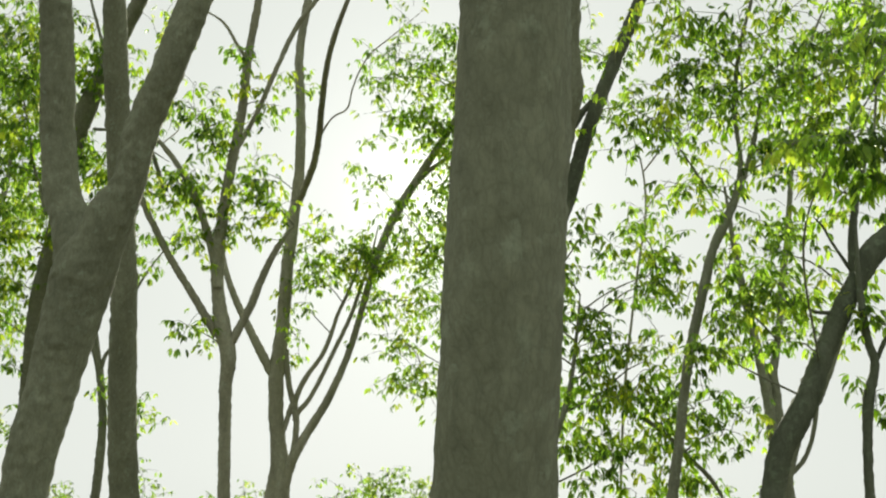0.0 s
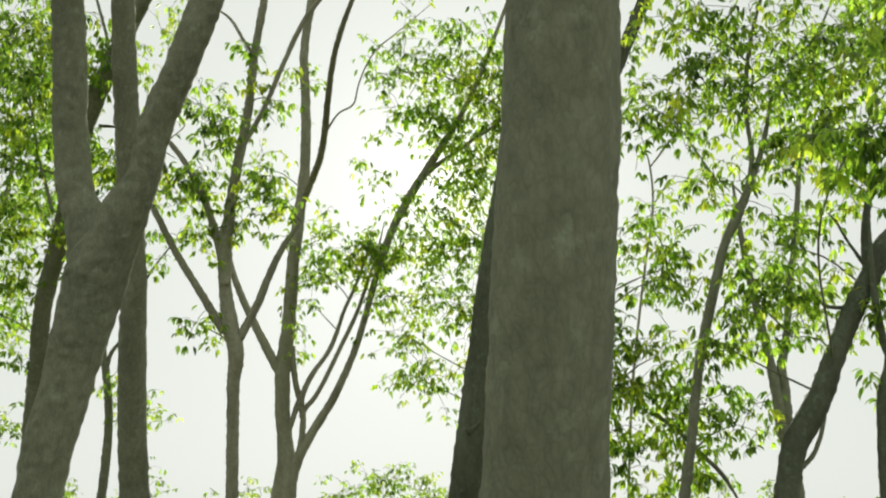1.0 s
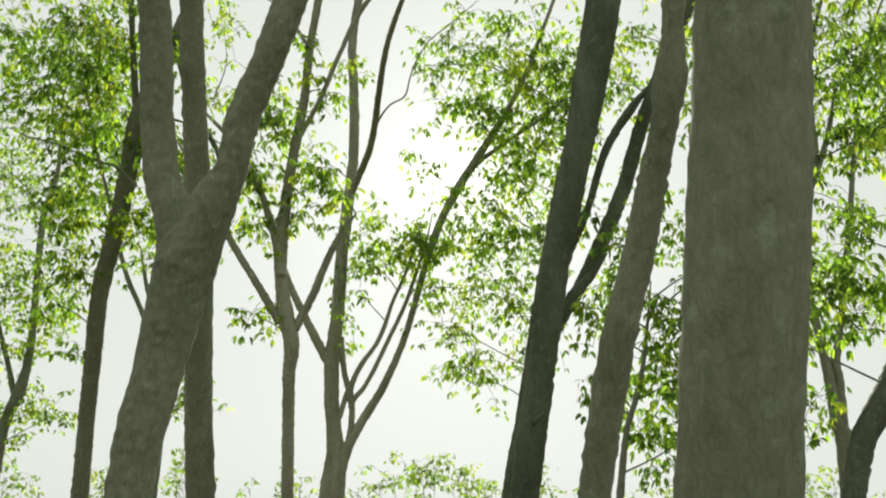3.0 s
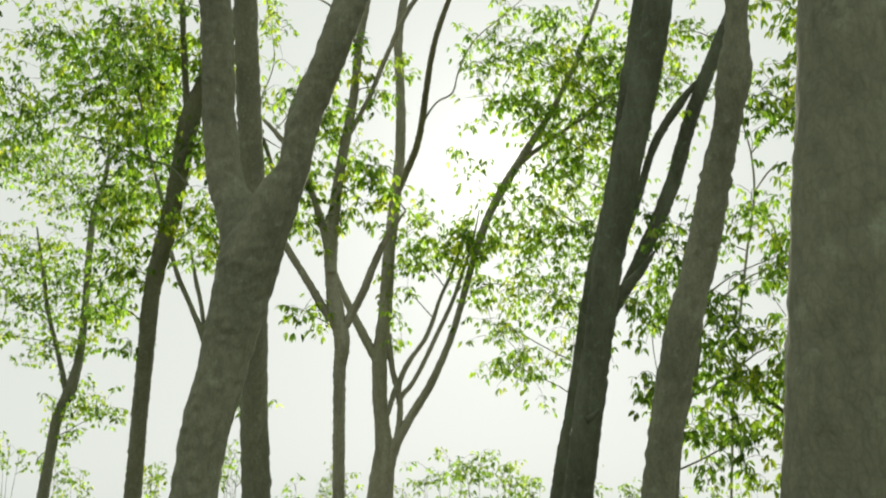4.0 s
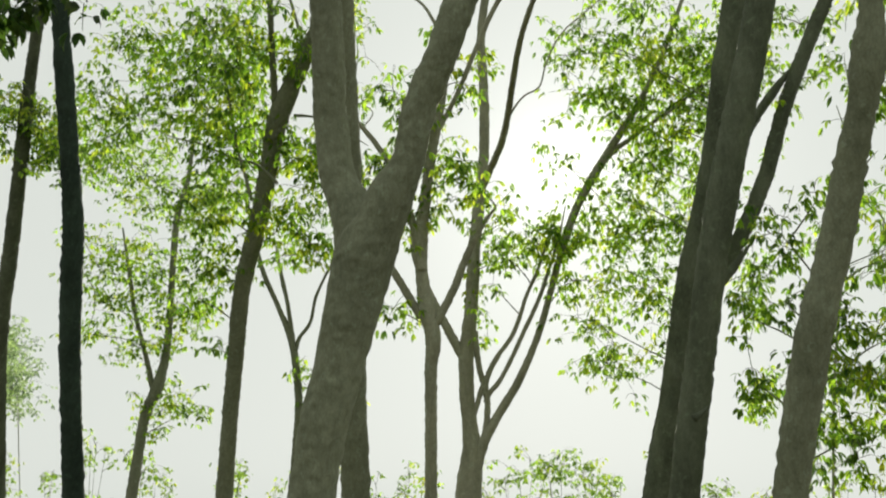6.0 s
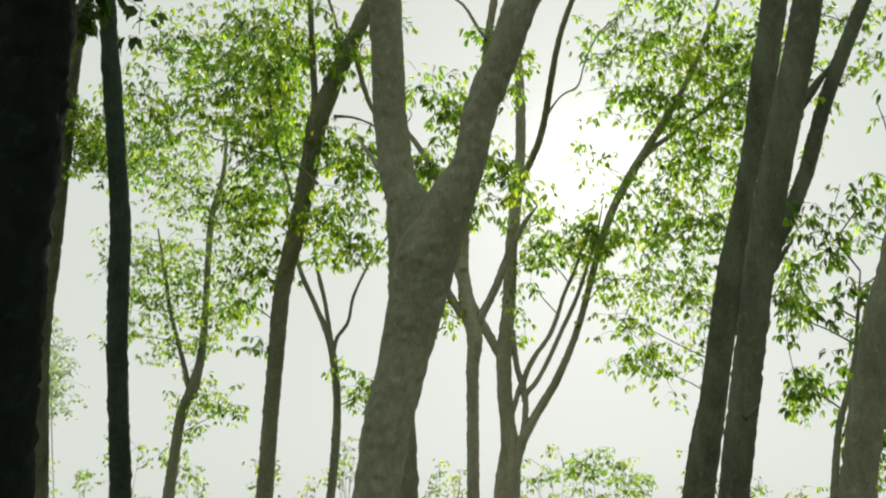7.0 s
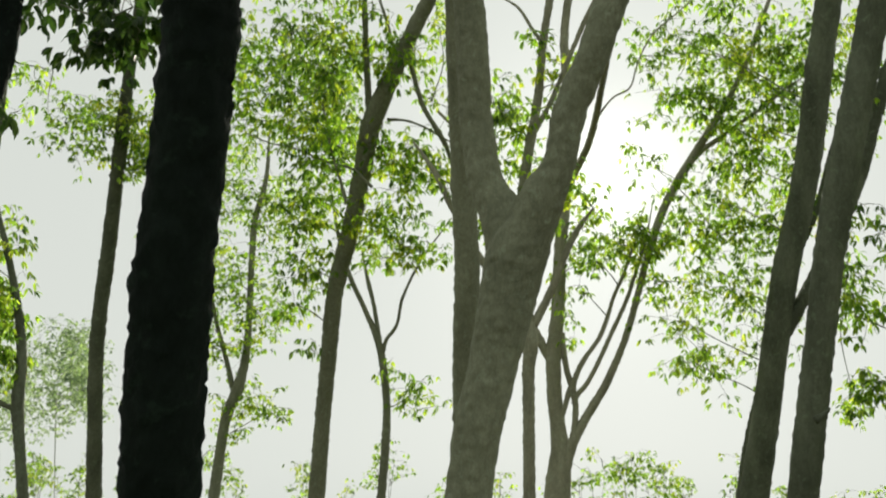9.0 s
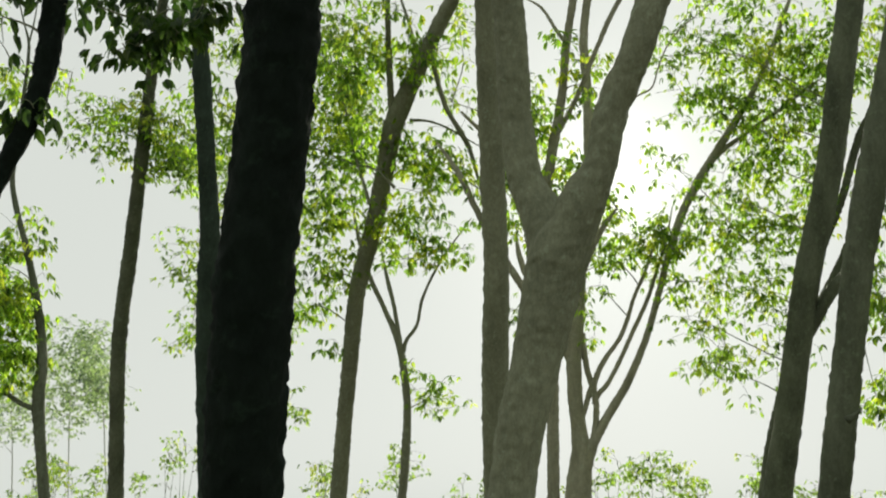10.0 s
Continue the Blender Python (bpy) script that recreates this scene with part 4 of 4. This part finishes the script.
leaves(tree, LEAF, [(2.4, 7.63, 3.56, 0.39, 0.3, 760), (2.22, 7.63, 3.12, 0.2, 0.22, 440), (2.6, 7.63, 3.15, 0.24, 0.2, 460), (2, 7.63, 2.76, 0.22, 0.2, 330), (2.47, 7.63, 2.85, 0.13, 0.1, 110), (3.1, 7.63, 3.26, 0.17, 0.13, 219), (3, 7.63, 4.02, 0.26, 0.26, 439), (2.02, 5.12, 3.41, 0.27, 0.18, 587), (2.21, 5.12, 3.34, 0.18, 0.18, 476), (2.34, 5.12, 3.89, 0.18, 0.3, 439), (5.53, 7.78, 6.48, 0.93, 0.51, 130), (6.19, 8.24, 6.1, 0.74, 0.42, 80)], size=0.084)
leaves(tree, LEAF, [(3.48, 7.78, 6.68, 0.93, 0.51, 130), (4.13, 8.24, 6.31, 0.74, 0.42, 80)], size=0.084)
finish(tree)

tree = new_tree("rubber_tree", "slender rubber tree dividing low into two thin stems", (3.629, 11.600))
limb(tree, "trunk", BARK, [(3.629, 11.6, -0.15, 0.12), (3.709, 11.6, 1.849, 0.1), (3.708, 11.6, 2.149, 0.1), (3.69, 11.6, 2.392, 0.094), (3.634, 11.6, 2.545, 0.069), (3.611, 11.6, 2.824, 0.063), (3.572, 11.6, 3.138, 0.057), (3.53, 11.6, 3.424, 0.05), (3.451, 11.6, 3.843, 0.044), (3.379, 11.6, 4.371, 0.038), (3.336, 11.6, 4.707, 0.031), (3.307, 11.6, 5.047, 0.025), (3.276, 11.6, 5.393, 0.013)])
limb(tree, "limb", BARK, [(3.698, 11.6, 2.331, 0.063), (3.695, 11.6, 2.7, 0.057), (3.695, 11.6, 3.012, 0.05), (3.675, 11.6, 3.17, 0.053), (3.736, 11.6, 3.457, 0.041), (3.804, 11.6, 3.845, 0.038), (3.861, 11.6, 4.24, 0.035), (3.945, 11.6, 4.642, 0.035), (4.004, 11.6, 5.051, 0.031), (4.07, 11.6, 5.538, 0.028), (4.17, 11.6, 6.106, 0.025), (4.306, 11.6, 6.763, 0.022), (4.495, 11.6, 7.362, 0.016), (4.709, 11.6, 7.821, 0.009)])
limb(tree, "limb", BARK, [(3.723, 11.6, 2.029, 0.075), (3.845, 11.6, 2.393, 0.063), (3.993, 11.6, 2.671, 0.057), (4.152, 11.6, 2.921, 0.057), (4.291, 11.6, 3.205, 0.05), (4.425, 11.6, 3.493, 0.038), (4.574, 11.6, 3.85, 0.031), (4.709, 11.6, 4.245, 0.022), (4.787, 11.6, 4.58, 0.009)])
limb(tree, "limb", BARK, [(3.764, 11.6, 2.077, 0.031), (3.924, 11.6, 2.223, 0.028), (4.034, 11.6, 2.425, 0.025), (4.097, 11.6, 2.64, 0.025), (4.149, 11.6, 2.877, 0.022)])
limb(tree, "limb", BARK, [(3.674, 11.6, 3.151, 0.028), (3.655, 11.6, 3.233, 0.022), (3.633, 11.6, 3.278, 0.009)])
leaves(tree, LEAF, [(3.36, 11.6, 3.84, 0.25, 0.38, 264), (3.47, 11.6, 4.11, 0.22, 0.28, 208), (3.27, 11.6, 3.45, 0.28, 0.22, 208), (3.91, 11.6, 3.91, 0.31, 0.31, 336), (3.98, 11.6, 3.65, 0.28, 0.19, 240), (3.87, 11.6, 4.31, 0.28, 0.25, 240), (3.33, 11.6, 4.44, 0.25, 0.25, 176), (3.3, 11.6, 4.91, 0.28, 0.28, 208), (4.02, 11.6, 4.91, 0.31, 0.31, 264), (4.18, 11.6, 5.68, 0.38, 0.31, 264), (3.58, 11.6, 2.58, 0.14, 0.13, 72), (4.52, 11.6, 3.59, 0.14, 0.14, 96)], size=0.092)
finish(tree)

tree = new_tree("young_tree", "thin knobbly young tree with few leaves", (2.833, 7.301))
limb(tree, "trunk", BARK_MOSS, [(2.833, 7.301, -0.15, 0.039), (2.901, 7.301, 1.72, 0.035), (2.924, 7.301, 2.102, 0.035), (2.964, 7.301, 2.414, 0.04), (3.028, 7.301, 2.654, 0.032), (2.992, 7.301, 2.815, 0.03), (2.981, 7.301, 2.978, 0.028), (2.973, 7.301, 3.227, 0.024), (2.994, 7.301, 3.652, 0.008)])
limb(tree, "limb", BARK_MOSS, [(3.014, 7.301, 2.593, 0.016), (3.125, 7.301, 2.816, 0.016), (3.271, 7.301, 2.98, 0.005)])
leaves(tree, LEAF, [(3.01, 7.3, 2.41, 0.1, 0.16, 120), (2.99, 7.3, 2.98, 0.12, 0.16, 160)], size=0.092)
finish(tree)

tree = new_tree("rubber_tree", "slender rubber tree under a dense sunlit canopy", (1.464, 8.000))
limb(tree, "trunk", BARK, [(1.464, 8, -0.15, 0.047), (1.701, 8, 1.735, 0.042), (1.791, 8, 2.237, 0.039), (1.859, 8, 2.669, 0.039), (1.956, 8, 3.068, 0.04), (2.058, 8, 3.432, 0.04), (2.126, 8, 3.664, 0.04), (2.245, 8, 3.899, 0.041), (2.367, 8, 4.162, 0.03), (2.456, 8, 4.38, 0.025), (2.529, 8, 4.625, 0.019), (2.575, 8, 4.875, 0.005)])
limb(tree, "limb", BARK, [(2.269, 8, 3.923, 0.023), (2.388, 8, 4.331, 0.021), (2.375, 8, 4.823, 0.019), (2.464, 8, 5.435, 0.017), (2.59, 8, 5.856, 0.014), (2.69, 8, 6.191, 0.012), (2.851, 8.08, 6.527, 0.008), (3.117, 8.16, 6.814, 0.004)])
leaves(tree, LEAF, [(1.81, 8, 4.67, 0.51, 0.32, 749), (2.35, 8, 5.08, 0.56, 0.38, 1211), (2.96, 8, 5.08, 0.52, 0.42, 1211), (3.49, 8, 5.24, 0.33, 0.57, 1007), (2.42, 8, 5.54, 0.67, 0.29, 1007), (3.24, 8, 5.65, 0.53, 0.24, 865), (1.85, 8, 5.54, 0.48, 0.29, 634), (1.58, 8, 4.82, 0.23, 0.28, 256), (2.63, 8, 4.53, 0.51, 0.28, 865), (2.1, 8, 4.18, 0.37, 0.23, 403), (2.43, 8, 4.97, 0.42, 0.19, 366), (2.82, 8, 5.08, 0.42, 0.21, 420)], size=0.084)
leaves(tree, LEAF, [(3.01, 8, 4.63, 0.28, 0.23, 524), (3.58, 8, 5.65, 0.24, 0.29, 576), (3.12, 8.16, 6.91, 1, 0.55, 129), (3.82, 8.66, 6.51, 0.8, 0.45, 80)], size=0.084)
finish(tree)

tree = new_tree("sapling", "spindly sapling with a forked leafless tip", (1.781, 12.3))
limb(tree, "trunk", BARK_PALE, [(1.781, 12.3, -0.15, 0.019), (2.177, 12.3, 3.429, 0.017), (2.363, 12.3, 4.607, 0.015), (2.486, 12.3, 5.328, 0.014), (2.467, 12.3, 5.844, 0.012), (2.366, 12.3, 6.295, 0.0044)])
limb(tree, "limb", BARK_PALE, [(2.485, 12.3, 5.313, 0.01), (2.65, 12.3, 5.549, 0.011), (2.799, 12.3, 5.712, 0.0036)])
limb(tree, "limb", BARK_PALE, [(2.472, 12.3, 5.807, 0.011), (2.676, 12.3, 6.07, 0.011), (2.79, 12.3, 6.221, 0.0036)])
leaves(tree, LEAF, [(2.46, 12.3, 5.18, 0.35, 0.17, 200), (2.16, 12.3, 4.68, 0.28, 0.21, 160)], size=0.092)
finish(tree)

tree = new_tree("young_tree", "bushy young tree with dense dark drooping leaves", (0.827, 8.740))
limb(tree, "trunk", BARK, [(0.827, 8.74, -0.15, 0.036), (0.834, 8.74, 1.598, 0.033), (0.857, 8.74, 1.814, 0.031), (0.884, 8.74, 2.032, 0.029), (0.913, 8.74, 2.208, 0.027), (0.989, 8.74, 2.431, 0.024), (1.059, 8.74, 2.702, 0.02), (1.112, 8.74, 3.068, 0.015), (1.157, 8.74, 3.442, 0.006)])
limb(tree, "limb", BARK, [(1.659, 8.744, 2.397, 0.017), (1.841, 8.744, 2.258, 0.018), (2.018, 8.744, 2.075, 0.018), (2.193, 8.744, 1.893, 0.018), (2.297, 8.744, 1.713, 0.008)])
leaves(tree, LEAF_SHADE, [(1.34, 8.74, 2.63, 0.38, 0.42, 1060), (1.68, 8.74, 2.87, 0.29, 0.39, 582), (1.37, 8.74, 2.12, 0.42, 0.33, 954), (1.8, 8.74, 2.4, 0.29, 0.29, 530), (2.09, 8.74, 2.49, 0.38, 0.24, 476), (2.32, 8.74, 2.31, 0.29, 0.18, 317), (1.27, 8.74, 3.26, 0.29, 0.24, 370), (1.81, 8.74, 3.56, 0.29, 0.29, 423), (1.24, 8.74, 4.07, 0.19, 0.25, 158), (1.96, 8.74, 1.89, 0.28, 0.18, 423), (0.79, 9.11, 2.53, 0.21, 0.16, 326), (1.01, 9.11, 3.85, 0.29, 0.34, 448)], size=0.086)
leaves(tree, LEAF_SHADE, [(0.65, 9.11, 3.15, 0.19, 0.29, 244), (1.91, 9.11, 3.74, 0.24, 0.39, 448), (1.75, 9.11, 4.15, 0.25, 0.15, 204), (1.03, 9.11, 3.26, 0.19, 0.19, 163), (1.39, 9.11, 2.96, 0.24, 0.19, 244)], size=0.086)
finish(tree)

tree = new_tree("distant_tree", "far rounded tree pale in the morning mist", (-19.339, 32))
limb(tree, "trunk", BARK_MISTED, [(-19.339, 32, -0.15, 0.02), (-19.433, 32, 1.185, 0.018), (-19.613, 32, 2.977, 0.019), (-19.777, 32, 4.819, 0.019), (-19.812, 32, 5.948, 0.0076)])
leaves(tree, LEAF_MISTED, [(-19.44, 32, 6.23, 1, 1.04, 2268), (-20.2, 32, 5.76, 1.04, 1.04, 2268), (-19.01, 32, 5.2, 0.7, 1.13, 1620), (-19.83, 32, 4.45, 1.34, 0.87, 2052), (-19.72, 32, 6.9, 0.74, 0.58, 809), (-21.11, 32, 4.81, 0.94, 0.94, 1620), (-19.08, 32, 6.71, 0.52, 0.52, 648)], size=0.115)
finish(tree)

tree = new_tree("distant_tree", "far broad tree crown dim in the mist", (-23.813, 36))
limb(tree, "trunk", BARK_MISTED, [(-23.813, 36, -0.15, 0.024), (-23.914, 36, 1.093, 0.021), (-24.149, 36, 3.127, 0.021), (-24.426, 36, 4.795, 0.0084)])
leaves(tree, LEAF_MISTED, [(-24.48, 36, 5.22, 1.53, 1.29, 3509), (-26.16, 36, 5.42, 1.42, 1.42, 2700), (-24.13, 36, 6.07, 0.95, 0.83, 1188), (-24.6, 36, 4, 1.6, 0.8, 1360), (-26.2, 36, 4.2, 1.3, 0.8, 1200)], size=0.115)
finish(tree)

tree = new_tree("distant_tree", "far small tree past the hill edge", (-16.89, 30))
limb(tree, "trunk", BARK_MISTED, [(-16.89, 30, -0.15, 0.019), (-17.033, 30, 1.198, 0.017), (-17.283, 30, 2.846, 0.017), (-17.48, 30, 4.198, 0.017), (-17.6, 30, 4.886, 0.0068)])
leaves(tree, LEAF_MISTED, [(-17.72, 30, 5.41, 0.65, 0.73, 1296), (-18.08, 30, 4.88, 0.62, 0.73, 1188), (-17.36, 30, 4.71, 0.61, 0.61, 756)], size=0.115)
finish(tree)

# ---- low shrubs that show their tops past the edge of the hill ----
def shrub(x, y, top, width, number, label):
    g = ground_height(x, y)
    tree = new_tree("shrub", label, (x, y))
    for k in range(3):
        dx = rng.uniform(-0.3, 0.3) * width
        limb(tree, "stem", BARK, [(x, y, g - 0.1, 0.008), (x + dx * 0.3 + rng.uniform(-0.06, 0.06), y, g + (top - g) * 0.45, 0.007), (x + dx, y, g + (top - g) * 0.85, 0.003)])
    clumps = []
    for k in range(9):
        f = k / 8
        clumps.append((x + rng.uniform(-0.6, 0.6) * width * (1.1 - f), y + rng.uniform(-0.3, 0.3), top - 0.15 - (1 - f) * rng.uniform(0.3, 1.5), width * 0.45, 0.22, number // 3))
    leaves(tree, LEAF, clumps, 0.1)
    finish(tree)
    tagged(tree, category="shrub", group="hill edge shrubs")


SHRUBS = [(-1.15, 22.0, 2.75, 0.75, 420), (-0.45, 24.5, 2.75, 0.7, 300)]
for x, y, top, width, number in SHRUBS:
    shrub(x, y, top, width, number, "leafy green shrub at the hill edge with drooping leaflets")
for k in range(46):
    x = -18.5 + 0.76 * k + rng.uniform(-0.6, 0.6)
    y = 22.5 + rng.uniform(-2.0, 6.0)
    shrub(x, y, (2.75 if x < -9 else 2.5) + rng.uniform(-0.45, 0.4), rng.uniform(0.45, 0.8), rng.choice((110, 150, 190)), "low feathery green shrub at the hill edge")
